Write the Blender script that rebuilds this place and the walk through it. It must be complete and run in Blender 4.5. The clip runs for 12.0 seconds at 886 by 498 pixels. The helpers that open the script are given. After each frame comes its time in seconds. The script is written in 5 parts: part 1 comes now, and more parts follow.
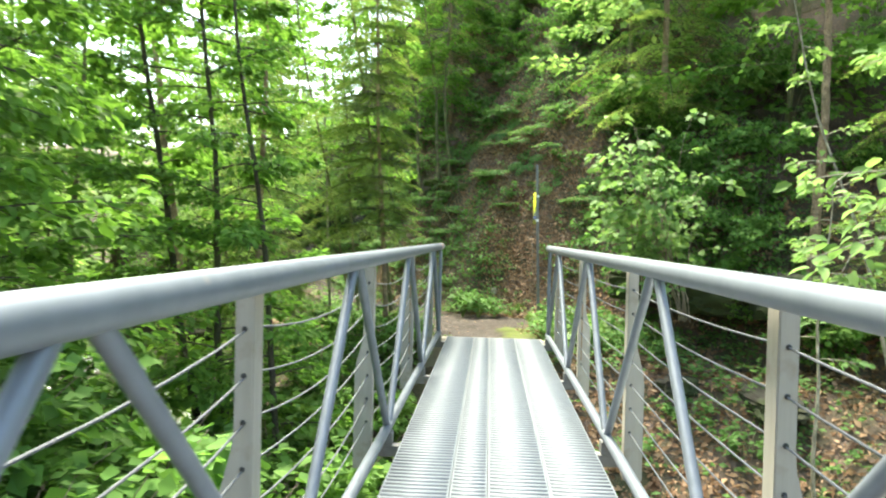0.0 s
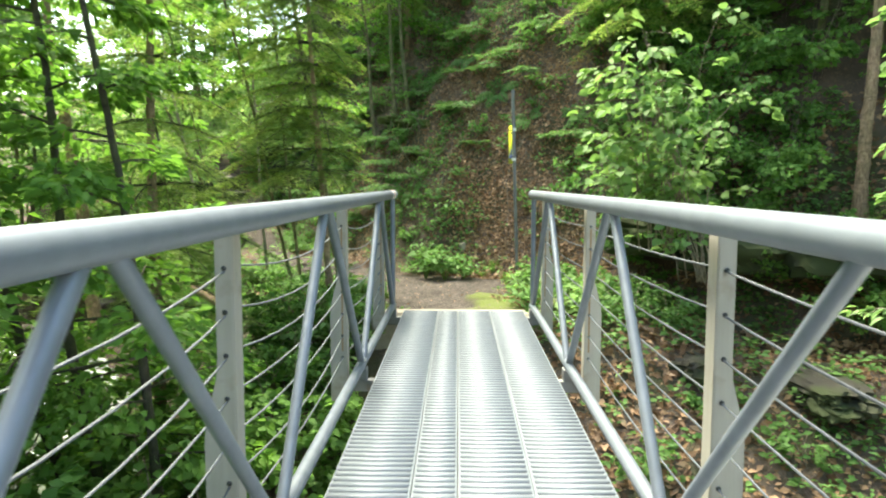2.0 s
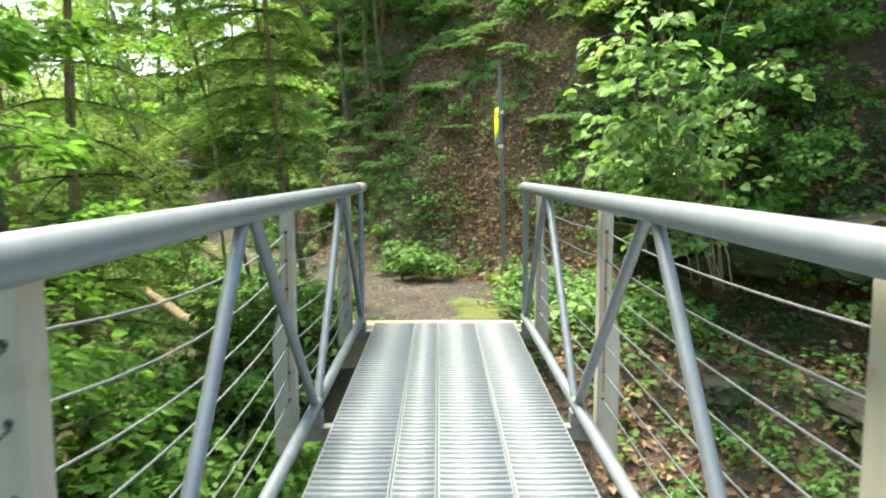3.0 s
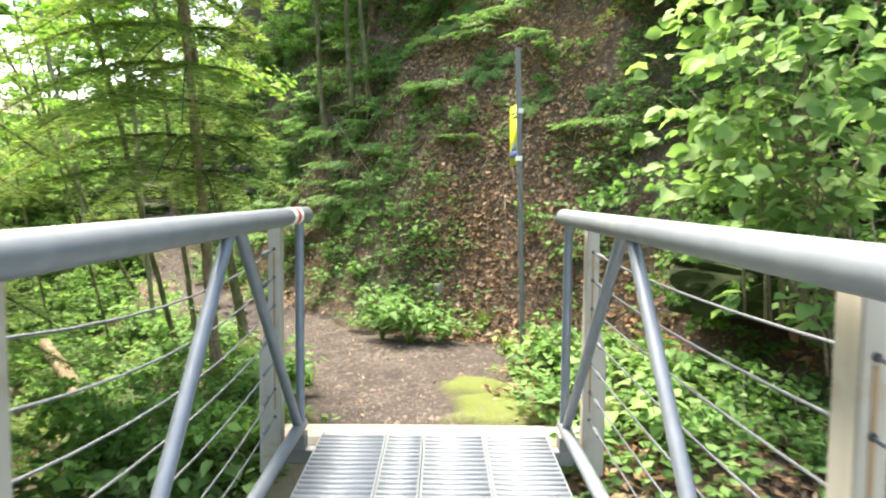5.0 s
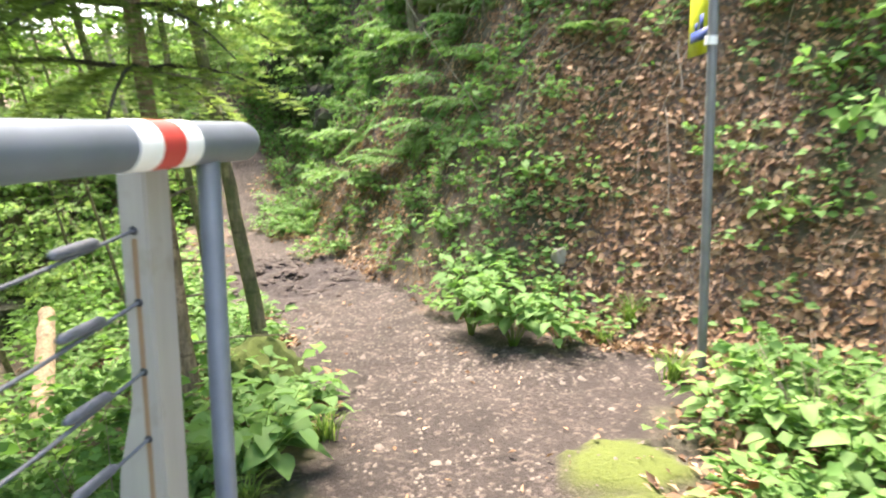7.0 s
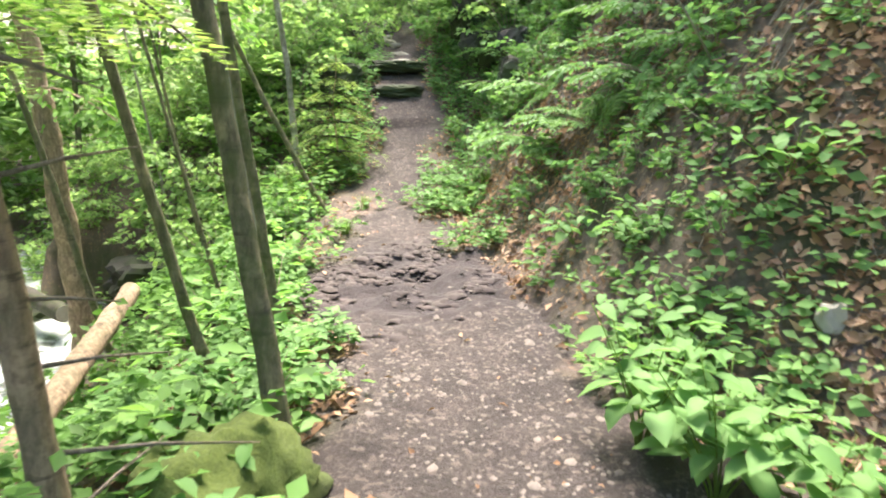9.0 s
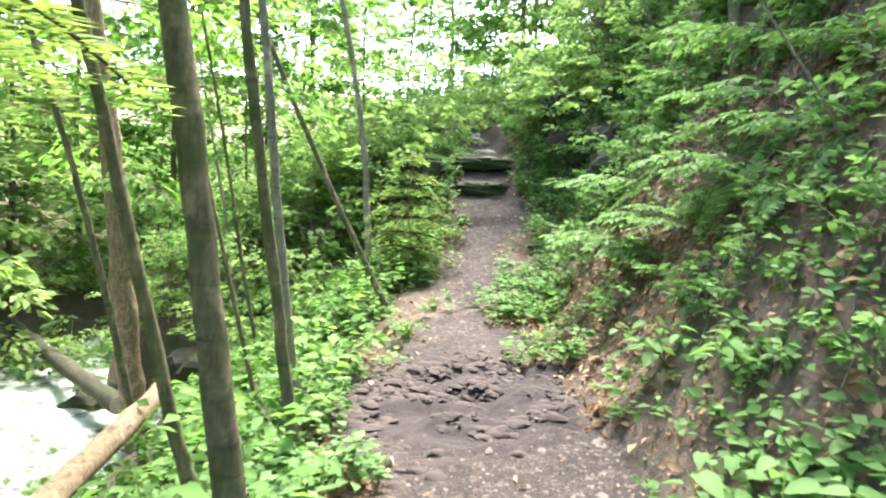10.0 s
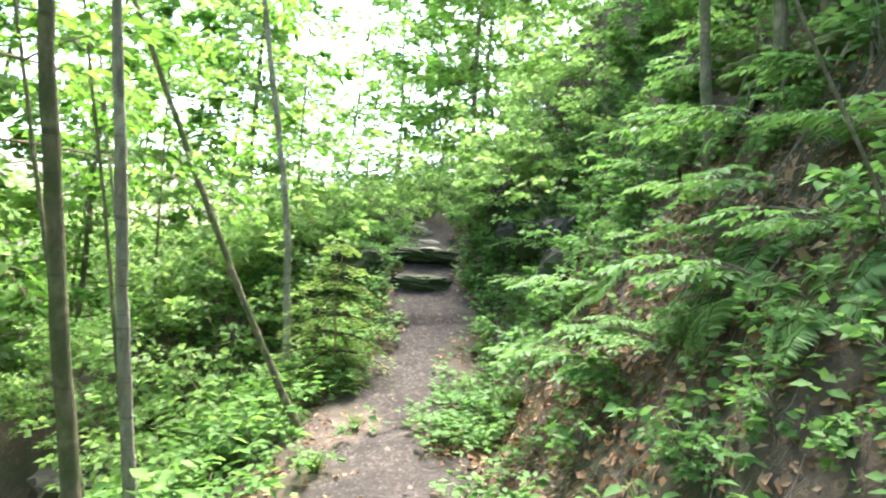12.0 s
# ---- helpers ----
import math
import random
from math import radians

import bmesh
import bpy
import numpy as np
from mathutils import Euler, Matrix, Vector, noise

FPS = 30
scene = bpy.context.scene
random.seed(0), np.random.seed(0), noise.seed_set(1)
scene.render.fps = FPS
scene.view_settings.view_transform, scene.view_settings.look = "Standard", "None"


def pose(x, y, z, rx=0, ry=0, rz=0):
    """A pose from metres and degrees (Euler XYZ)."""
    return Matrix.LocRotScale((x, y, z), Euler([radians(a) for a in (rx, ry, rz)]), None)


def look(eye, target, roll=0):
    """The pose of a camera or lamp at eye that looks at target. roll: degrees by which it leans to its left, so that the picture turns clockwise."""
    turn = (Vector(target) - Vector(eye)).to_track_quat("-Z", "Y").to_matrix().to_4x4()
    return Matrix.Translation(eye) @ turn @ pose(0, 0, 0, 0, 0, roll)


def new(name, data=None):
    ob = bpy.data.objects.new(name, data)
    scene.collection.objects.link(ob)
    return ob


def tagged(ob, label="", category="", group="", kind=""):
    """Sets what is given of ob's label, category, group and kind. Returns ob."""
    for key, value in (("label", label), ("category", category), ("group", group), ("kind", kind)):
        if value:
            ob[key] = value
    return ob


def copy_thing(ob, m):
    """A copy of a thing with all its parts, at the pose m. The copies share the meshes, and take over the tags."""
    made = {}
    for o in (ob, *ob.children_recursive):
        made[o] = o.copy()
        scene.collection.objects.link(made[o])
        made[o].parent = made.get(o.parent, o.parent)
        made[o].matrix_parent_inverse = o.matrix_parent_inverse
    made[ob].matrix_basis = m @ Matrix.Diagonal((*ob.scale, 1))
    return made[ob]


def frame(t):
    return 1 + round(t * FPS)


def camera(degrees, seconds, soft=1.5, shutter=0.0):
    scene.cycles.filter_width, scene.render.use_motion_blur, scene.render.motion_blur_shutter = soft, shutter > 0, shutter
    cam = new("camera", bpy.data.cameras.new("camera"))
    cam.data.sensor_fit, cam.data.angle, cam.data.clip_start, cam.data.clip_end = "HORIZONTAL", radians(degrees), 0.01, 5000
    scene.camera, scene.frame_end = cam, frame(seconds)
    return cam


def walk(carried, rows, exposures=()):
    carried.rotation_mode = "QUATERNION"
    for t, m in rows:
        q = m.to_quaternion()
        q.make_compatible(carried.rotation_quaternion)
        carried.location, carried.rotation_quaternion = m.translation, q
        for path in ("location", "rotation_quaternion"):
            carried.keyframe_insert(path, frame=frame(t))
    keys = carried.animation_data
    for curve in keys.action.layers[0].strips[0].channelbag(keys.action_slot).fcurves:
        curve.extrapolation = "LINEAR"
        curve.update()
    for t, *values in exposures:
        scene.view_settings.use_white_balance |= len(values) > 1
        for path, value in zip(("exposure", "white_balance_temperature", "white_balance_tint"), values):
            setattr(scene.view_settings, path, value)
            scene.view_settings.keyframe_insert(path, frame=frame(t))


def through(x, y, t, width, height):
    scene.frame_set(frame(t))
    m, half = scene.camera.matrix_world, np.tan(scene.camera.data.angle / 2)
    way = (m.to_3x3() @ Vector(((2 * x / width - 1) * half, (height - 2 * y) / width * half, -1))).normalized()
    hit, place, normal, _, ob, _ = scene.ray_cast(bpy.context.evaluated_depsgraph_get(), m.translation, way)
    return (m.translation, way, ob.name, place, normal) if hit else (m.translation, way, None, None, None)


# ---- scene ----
cam = camera(64.3, 12.0, soft=2.0, shutter=0.4)
PATH = [
    (0, (1.268, -2.295, 1.228), (1.135, -0.3, 1.192), 1.4),
    (0.5, (1.287, -1.816, 1.226), (1.226, 0.181, 1.134), 0.2),
    (1, (1.308, -1.312, 1.217), (1.289, 0.686, 1.119), -0.3),
    (1.5, (1.291, -0.811, 1.213), (1.212, 1.183, 1.085), 0.5),
    (2, (1.283, -0.322, 1.205), (1.241, 1.669, 1.021), 0.1),
    (2.5, (1.302, 0.161, 1.207), (1.27, 2.148, 0.976), 0.1),
    (3, (1.293, 0.655, 1.233), (1.305, 2.643, 1.014), 0.0),
    (3.2, (1.309, 0.85, 1.221), (1.338, 2.84, 1.017), -0.3),
    (4.8, (1.375, 2.622, 1.219), (1.389, 4.615, 1.063), 0.5),
    (5, (1.365, 2.842, 1.207), (1.371, 4.836, 1.057), 0.6),
    (5.5, (1.351, 3.399, 1.219), (1.372, 5.395, 1.093), 0.4),
    (6, (1.359, 3.952, 1.212), (1.267, 5.947, 1.108), 0.5),
    (6.5, (1.325, 4.511, 1.178), (1.12, 6.496, 1.035), 0.8),
    (6.7, (1.335, 4.718, 1.16), (1.083, 6.688, 0.926), 0.5),
    (8.3, (1.35, 6.308, 1.071), (0.648, 8.114, 0.576), 1.0),
    (8.5, (1.329, 6.46, 1.062), (0.545, 8.232, 0.569), 1.3),
    (9, (1.234, 6.817, 1.06), (0.334, 8.543, 0.604), 1.8),
    (9.2, (1.209, 6.944, 1.054), (0.279, 8.655, 0.599), 1.9),
    (9.5, (1.177, 7.142, 0.948), (0.171, 8.846, 0.659), 1.6),
    (10, (1.08, 7.405, 0.982), (-0.078, 9.026, 0.799), 3.1),
    (10.5, (0.951, 7.653, 1.008), (-0.202, 9.28, 0.848), 3.6),
    (11, (0.86, 7.889, 1.024), (-0.237, 9.558, 0.926), 3.9),
    (11.5, (0.785, 8.062, 1.054), (-0.338, 9.717, 1.061), 4.4),
    (12, (0.696, 8.164, 1.059), (-0.361, 9.861, 1.131), 5.0),
]
walk(cam, [(t, look(eye, target, roll)) for t, eye, target, roll in PATH],
     exposures=[(0.0, 2.55, 7300, -3), (3.0, 2.42, 7400, -4), (5.5, 3.0, 7300, 11), (6.5, 3.08, 7200, 15), (8.5, 3.08, 6800, 13), (10.5, 3.2, 6350, 10), (12.0, 3.18, 6350, 7)])

# ---- world and light: a bright, hazy sky over a wooded ravine ----
SUN_EL, SUN_ROT = radians(63), radians(333)
world = bpy.data.worlds.new("world")
scene.world = world
world.use_nodes = True
wn = world.node_tree
sky = wn.nodes.new("ShaderNodeTexSky")
sky.sky_type = 'NISHITA'
sky.sun_disc = False
sky.sun_elevation, sky.sun_rotation = SUN_EL, SUN_ROT
sky.dust_density, sky.air_density = 3.0, 1.0
wn.links.new(sky.outputs[0], wn.nodes["Background"].inputs[0])
wn.nodes["Background"].inputs[1].default_value = 0.15
sun = new("sun", bpy.data.lights.new("sun", 'SUN'))
sun.data.energy, sun.data.angle, sun.data.color = 3.2, radians(25), (1.0, 0.95, 0.86)
sun.matrix_world = look((0, 0, 30), (0 - math.sin(SUN_ROT) * math.cos(SUN_EL), 0 - math.cos(SUN_ROT) * math.cos(SUN_EL), 30 - math.sin(SUN_EL)))

# ---- materials ----
def node_mat(name, rough=0.8, metal=0.0):
    m = bpy.data.materials.new(name)
    m.use_nodes = True
    b = m.node_tree.nodes["Principled BSDF"]
    b.inputs["Roughness"].default_value, b.inputs["Metallic"].default_value = rough, metal
    return m, m.node_tree, b


def noise_tex(nt, scale, detail=5.0, rough=0.6, stretch=None):
    n = nt.nodes.new("ShaderNodeTexNoise")
    n.inputs["Scale"].default_value, n.inputs["Detail"].default_value, n.inputs["Roughness"].default_value = scale, detail, rough
    c = nt.nodes.new("ShaderNodeTexCoord")
    src = c.outputs["Object"]
    if stretch:
        mp = nt.nodes.new("ShaderNodeMapping")
        mp.inputs["Scale"].default_value = stretch
        nt.links.new(src, mp.inputs[0])
        src = mp.outputs[0]
    nt.links.new(src, n.inputs["Vector"])
    return n.outputs["Fac"]


def ramp(nt, fac, *stops):
    r = nt.nodes.new("ShaderNodeValToRGB")
    e = r.color_ramp.elements
    while len(e) < len(stops):
        e.new(0.5)
    for el, (p, c) in zip(e, stops):
        el.position, el.color = p, (*c, 1)
    nt.links.new(fac, r.inputs[0])
    return r.outputs[0]


def mix(nt, fac, a, b, blend='MIX'):
    m = nt.nodes.new("ShaderNodeMix")
    m.data_type, m.blend_type = 'RGBA', blend
    for sock, v in ((m.inputs[0], fac), (m.inputs[6], a), (m.inputs[7], b)):
        if isinstance(v, (int, float)):
            sock.default_value = v
        elif isinstance(v, tuple):
            sock.default_value = (*v, 1)
        else:
            nt.links.new(v, sock)
    return m.outputs[2]


def bump(nt, b, fac, strength=0.4, dist=0.02):
    n = nt.nodes.new("ShaderNodeBump")
    n.inputs["Strength"].default_value, n.inputs["Distance"].default_value = strength, dist
    nt.links.new(fac, n.inputs["Height"])
    nt.links.new(n.outputs[0], b.inputs["Normal"])


def leaf_mat(name, dark, mid, light, through=0.45, rough=0.62):
    """Thin leaf: each leaf has a colour of its own; part of the light passes through."""
    m, nt, b = node_mat(name, rough)
    g = nt.nodes.new("ShaderNodeNewGeometry")
    col = ramp(nt, g.outputs["Random Per Island"], (0.0, dark), (0.5, mid), (1.0, light))
    patch = noise_tex(nt, 0.9, 2.0)
    col = mix(nt, ramp(nt, patch, (0.35, (0, 0, 0)), (0.7, (1, 1, 1))), col, mix(nt, 1.0, col, (1.12, 1.04, 0.9), 'MULTIPLY'))
    nt.links.new(col, b.inputs["Base Color"])
    b.inputs["Specular IOR Level"].default_value = 0.16
    t = nt.nodes.new("ShaderNodeBsdfTranslucent")
    nt.links.new(mix(nt, 1.0, col, (1.15, 1.2, 0.85), 'MULTIPLY'), t.inputs["Color"])
    s = nt.nodes.new("ShaderNodeMixShader")
    s.inputs[0].default_value = through
    nt.links.new(b.outputs[0], s.inputs[1])
    nt.links.new(t.outputs[0], s.inputs[2])
    nt.links.new(s.outputs[0], nt.nodes["Material Output"].inputs[0])
    return m


LEAF = leaf_mat("leaf_beech", (0.07, 0.15, 0.028), (0.12, 0.25, 0.048), (0.19, 0.35, 0.085), 0.55)
LEAF_DARK = leaf_mat("leaf_shrub", (0.068, 0.15, 0.036), (0.12, 0.245, 0.06), (0.19, 0.35, 0.10), 0.52)
LEAF_PALE = leaf_mat("leaf_hazel", (0.11, 0.20, 0.065), (0.165, 0.285, 0.10), (0.24, 0.375, 0.155), 0.45, 0.6)
LEAF_HERB = leaf_mat("leaf_herb", (0.072, 0.143, 0.043), (0.116, 0.23, 0.072), (0.175, 0.31, 0.11), 0.45)
NEEDLE = leaf_mat("spruce_needles", (0.10, 0.16, 0.04), (0.18, 0.265, 0.075), (0.28, 0.37, 0.12), 0.55, 0.6)
GRASS = leaf_mat("grass_blade", (0.06, 0.12, 0.025), (0.10, 0.18, 0.035), (0.17, 0.25, 0.06), 0.4)
LITTER = leaf_mat("dead_leaf", (0.095, 0.056, 0.036), (0.21, 0.128, 0.08), (0.40, 0.275, 0.19), 0.12, 0.75)
# paler copy of the leaf green: sunlit, washed-out brightness put into the colour
LEAF_SUNLIT = leaf_mat("leaf_sunlit_tone", (0.11, 0.20, 0.065), (0.19, 0.31, 0.11), (0.29, 0.42, 0.17), 0.58)


def bark_mat(name, dark, light, moss=0.0, scale=14.0):
    m, nt, b = node_mat(name, 0.9)
    n = noise_tex(nt, scale * 2.2, 10.0, 0.75, (1, 1, 0.3))
    rings = noise_tex(nt, scale * 1.6, 4.0, 0.6, (0.25, 0.25, 1.6))
    col = ramp(nt, n, (0.36, dark), (0.64, light))
    col = mix(nt, ramp(nt, rings, (0.58, (0, 0, 0)), (0.68, (0.75, 0.75, 0.75))), col, tuple(c * 0.55 for c in dark))
    pale = noise_tex(nt, 9.0, 4.0, 0.6)
    col = mix(nt, ramp(nt, pale, (0.56, (0, 0, 0)), (0.64, (0.5, 0.5, 0.5))), col, tuple(min(1, c * 1.5) for c in light))
    spots = noise_tex(nt, 5.0, 5.0, 0.7)
    col = mix(nt, ramp(nt, spots, (0.42, (0, 0, 0)), (0.60, (moss, moss, moss))), col, (0.065, 0.085, 0.022))
    nt.links.new(col, b.inputs["Base Color"])
    bump(nt, b, n, 1.0, 0.02)
    return m


BARK = bark_mat("bark_grey", (0.07, 0.06, 0.036), (0.25, 0.21, 0.12), 0.85)
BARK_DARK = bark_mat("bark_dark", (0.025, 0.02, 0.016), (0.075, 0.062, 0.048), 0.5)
BARK_BROWN = bark_mat("bark_spruce", (0.14, 0.09, 0.058), (0.40, 0.28, 0.185), 0.25, 20.0)
BARK_PALE = bark_mat("bark_pale", (0.16, 0.14, 0.11), (0.36, 0.33, 0.27), 0.3)
TWIG = bark_mat("dead_twig", (0.13, 0.10, 0.075), (0.30, 0.25, 0.19), 0.2, 30.0)


def attribute(nt, name):
    a = nt.nodes.new("ShaderNodeAttribute")
    a.attribute_name = name
    return a.outputs["Fac"]


def crumbs(nt, scale, lo, hi):
    """Uneven crumbs of soil and debris: a cell pattern with a value for each cell."""
    v = nt.nodes.new("ShaderNodeTexVoronoi")
    v.inputs["Scale"].default_value = scale
    c = nt.nodes.new("ShaderNodeTexCoord")
    nt.links.new(c.outputs["Object"], v.inputs["Vector"])
    s = nt.nodes.new("ShaderNodeSeparateColor")
    nt.links.new(v.outputs["Color"], s.inputs[0])
    return ramp(nt, s.outputs[0], (lo, (0, 0, 0)), (hi, (1, 1, 1))), v.outputs["Distance"]


def soil_mat():
    m, nt, b = node_mat("forest_soil", 0.95)
    fine, mid, big = noise_tex(nt, 55.0, 8.0, 0.7), noise_tex(nt, 7.0, 6.0), noise_tex(nt, 1.1, 4.0)
    bits, cell = crumbs(nt, 48.0, 0.84, 0.93)
    bits2, cell2 = crumbs(nt, 130.0, 0.6, 0.9)
    soil = mix(nt, mid, (0.055, 0.039, 0.032), (0.17, 0.122, 0.098))
    soil = mix(nt, bits, soil, (0.20, 0.13, 0.088))
    soil = mix(nt, ramp(nt, fine, (0.5, (0, 0, 0)), (0.75, (0.6, 0.6, 0.6))), soil, (0.15, 0.118, 0.098))
    moss = mix(nt, fine, (0.014, 0.022, 0.006), (0.055, 0.075, 0.016))
    wild = mix(nt, ramp(nt, big, (0.45, (0, 0, 0)), (0.62, (0.75, 0.75, 0.75))), soil, moss)
    track = mix(nt, mid, (0.019, 0.0135, 0.0115), (0.050, 0.036, 0.031))
    track = mix(nt, bits, track, (0.085, 0.064, 0.054))
    track = mix(nt, mix(nt, 1.0, bits2, ramp(nt, mid, (0.4, (0, 0, 0)), (0.6, (1, 1, 1))), "MULTIPLY"), track, (0.09, 0.068, 0.06))
    track = mix(nt, ramp(nt, fine, (0.55, (0, 0, 0)), (0.8, (0.6, 0.6, 0.6))), track, (0.024, 0.018, 0.014))
    track = mix(nt, attribute(nt, "mud"), track, mix(nt, mid, (0.018, 0.013, 0.013), (0.05, 0.037, 0.036)))
    col = mix(nt, attribute(nt, "trodden"), wild, track)
    col = mix(nt, attribute(nt, "mossy"), col, mix(nt, fine, (0.045, 0.065, 0.010), (0.14, 0.168, 0.026)))
    nt.links.new(col, b.inputs["Base Color"])
    bump(nt, b, mix(nt, 0.35, fine, mid), 1.0, 0.035)
    return m


SOIL = soil_mat()


def simple_mat(name, a, c, scale=20.0, rough=0.7, metal=0.0, bumps=0.3, stretch=None, stain=None):
    m, nt, b = node_mat(name, rough, metal)
    n = noise_tex(nt, scale, 6.0, 0.6, stretch)
    col = mix(nt, n, a, c)
    if stain:
        col = mix(nt, ramp(nt, noise_tex(nt, scale * 0.22, 4.0), (stain[1], (0, 0, 0)), (stain[1] + 0.12, (1, 1, 1))), col, stain[0])
    nt.links.new(col, b.inputs["Base Color"])
    if bumps:
        bump(nt, b, n, bumps, 0.008)
    return m


GALV = simple_mat("galvanised_steel", (0.102, 0.118, 0.146), (0.205, 0.232, 0.278), 9.0, 0.45, 0.25, 0.05, None, ((0.36, 0.30, 0.25), 0.66))
GALV_DARK = simple_mat("weathered_steel", (0.13, 0.13, 0.13), (0.24, 0.24, 0.245), 18.0, 0.6, 0.3, 0.1, None, ((0.16, 0.11, 0.08), 0.6))
DECK = simple_mat("deck_steel", (0.112, 0.130, 0.158), (0.182, 0.205, 0.24), 14.0, 0.55, 0.1, 0.05)
CABLE = simple_mat("cable_steel", (0.065, 0.072, 0.085), (0.15, 0.162, 0.185), 60.0, 0.7, 0.2, 0.3)
WOOD = simple_mat("weathered_wood", (0.25, 0.23, 0.195), (0.42, 0.39, 0.34), 18.0, 0.85, 0.0, 0.35, (1, 1, 0.07), ((0.24, 0.20, 0.15), 0.58))
ROCK = simple_mat("mossy_rock", (0.03, 0.027, 0.023), (0.09, 0.082, 0.07), 6.0, 0.95, 0.0, 0.9, None, ((0.04, 0.06, 0.015), 0.42))
ROCK_PALE = simple_mat("limestone", (0.20, 0.175, 0.14), (0.36, 0.33, 0.27), 16.0, 0.85, 0.0, 0.7)
# near-black rock; under the root ledges its colour also stands for shade
ROCK_AND_SHADE = simple_mat("dark_rock_and_shade", (0.010, 0.009, 0.008), (0.045, 0.038, 0.03), 5.0, 0.9, 0.0, 1.0, None, ((0.03, 0.042, 0.012), 0.42))
RUST = simple_mat("rust_stain", (0.20, 0.11, 0.05), (0.34, 0.24, 0.15), 25.0, 0.9, 0.0, 0.1, (1, 1, 0.2))
CLOD = simple_mat("wet_mud", (0.026, 0.019, 0.017), (0.062, 0.046, 0.042), 30.0, 1.0, 0.0, 0.6)
PEBBLE = simple_mat("gravel", (0.06, 0.047, 0.039), (0.165, 0.134, 0.112), 7.0, 0.85, 0.0, 0.0)
MOSS = simple_mat("moss", (0.025, 0.04, 0.007), (0.10, 0.13, 0.022), 60.0, 1.0, 0.0, 1.0)
RED = simple_mat("red_paint", (0.42, 0.035, 0.03), (0.52, 0.06, 0.05), 30.0, 0.5, 0, 0.05)
WHITE = simple_mat("white_paint", (0.72, 0.70, 0.66), (0.82, 0.81, 0.78), 30.0, 0.5, 0, 0.05)
YELLOW = simple_mat("yellow_sign_paint", (0.47, 0.52, 0.02), (0.56, 0.60, 0.03), 12.0, 0.45, 0, 0.0)
BLUE = simple_mat("blue_print", (0.02, 0.04, 0.16), (0.03, 0.06, 0.22), 12.0, 0.5, 0, 0.0)
BLACK = simple_mat("black_print", (0.02, 0.02, 0.02), (0.03, 0.03, 0.03), 12.0, 0.5, 0, 0.0)


def water_mat():
    m, nt, b = node_mat("stream_water", 0.12)
    n = noise_tex(nt, 2.6, 6.0, 0.6)
    f = noise_tex(nt, 22.0, 4.0, 0.6)
    foam = ramp(nt, n, (0.40, (0, 0, 0)), (0.52, (1, 1, 1)))
    nt.links.new(mix(nt, foam, (0.12, 0.13, 0.115), (0.66, 0.68, 0.68)), b.inputs["Base Color"])
    bump(nt, b, f, 0.6, 0.05)
    return m


WATER = water_mat()

# ---- geometry helpers ----
rng = np.random.default_rng(7)


def arr(v):
    return np.asarray(v, float)


def mesh_of(name, verts, faces, material, smooth=False):
    me = bpy.data.meshes.new(name)
    me.from_pydata([tuple(v) for v in verts], [], [tuple(int(i) for i in f) for f in faces])
    me.materials.append(material)
    if smooth:
        me.polygons.foreach_set("use_smooth", [True] * len(me.polygons))
    me.update()
    return me


def quick_mesh(name, verts, tris, material):
    """Large triangle meshes from arrays."""
    me = bpy.data.meshes.new(name)
    verts, tris = np.ascontiguousarray(verts, np.float32), np.ascontiguousarray(tris, np.int32)
    me.vertices.add(len(verts))
    me.vertices.foreach_set("co", verts.ravel())
    me.loops.add(tris.size)
    me.loops.foreach_set("vertex_index", tris.ravel())
    me.polygons.add(len(tris))
    me.polygons.foreach_set("loop_start", np.arange(0, tris.size, 3, dtype=np.int32))
    me.polygons.foreach_set("loop_total", np.full(len(tris), 3, np.int32))
    me.materials.append(material)
    me.update(calc_edges=True)
    me.validate()
    return me


def thing(name, label, category, group="", kind="", at=(0, 0, 0)):
    ob = new(name)
    ob.location = at
    return tagged(ob, label, category, group, kind)


def child(name, me, parent, label=""):
    """A mesh, in world coordinates less the thing's place, under its thing."""
    ob = new(name, me)
    ob.parent = parent
    if label:
        tagged(ob, label)
    return ob


def tube_arrays(pts, radii, seg=7, cap=True):
    """A tapered tube round a line of points, as verts and triangles."""
    pts, radii = arr(pts), arr(radii)
    n = len(pts)
    tang = np.gradient(pts, axis=0)
    tang /= np.linalg.norm(tang, axis=1)[:, None] + 1e-9
    ref = np.array([0.0, 0.0, 1.0]) if abs(tang[0][2]) < 0.8 else np.array([1.0, 0.0, 0.0])
    u = np.cross(tang, ref)
    u /= np.linalg.norm(u, axis=1)[:, None] + 1e-9
    w = np.cross(tang, u)
    a = np.linspace(0, 2 * np.pi, seg, endpoint=False)
    v = pts[:, None] + radii[:, None, None] * (np.cos(a)[None, :, None] * u[:, None] + np.sin(a)[None, :, None] * w[:, None])
    v = v.reshape(-1, 3)
    i = np.arange(n - 1)[:, None] * seg
    k = np.arange(seg)[None, :]
    k2 = (k + 1) % seg
    p, q, r, s2 = i + k, i + k2, i + seg + k2, i + seg + k
    f = np.concatenate([np.stack([p, q, r], -1).reshape(-1, 3), np.stack([p, r, s2], -1).reshape(-1, 3)])
    if cap:
        for ring, c, flip in ((0, pts[0], True), ((n - 1) * seg, pts[-1], False)):
            ci = len(v)
            v = np.vstack([v, c])
            t = np.stack([ring + k[0], ring + k2[0], np.full(seg, ci)], -1)
            f = np.vstack([f, t[:, ::-1] if flip else t])
    return v, f


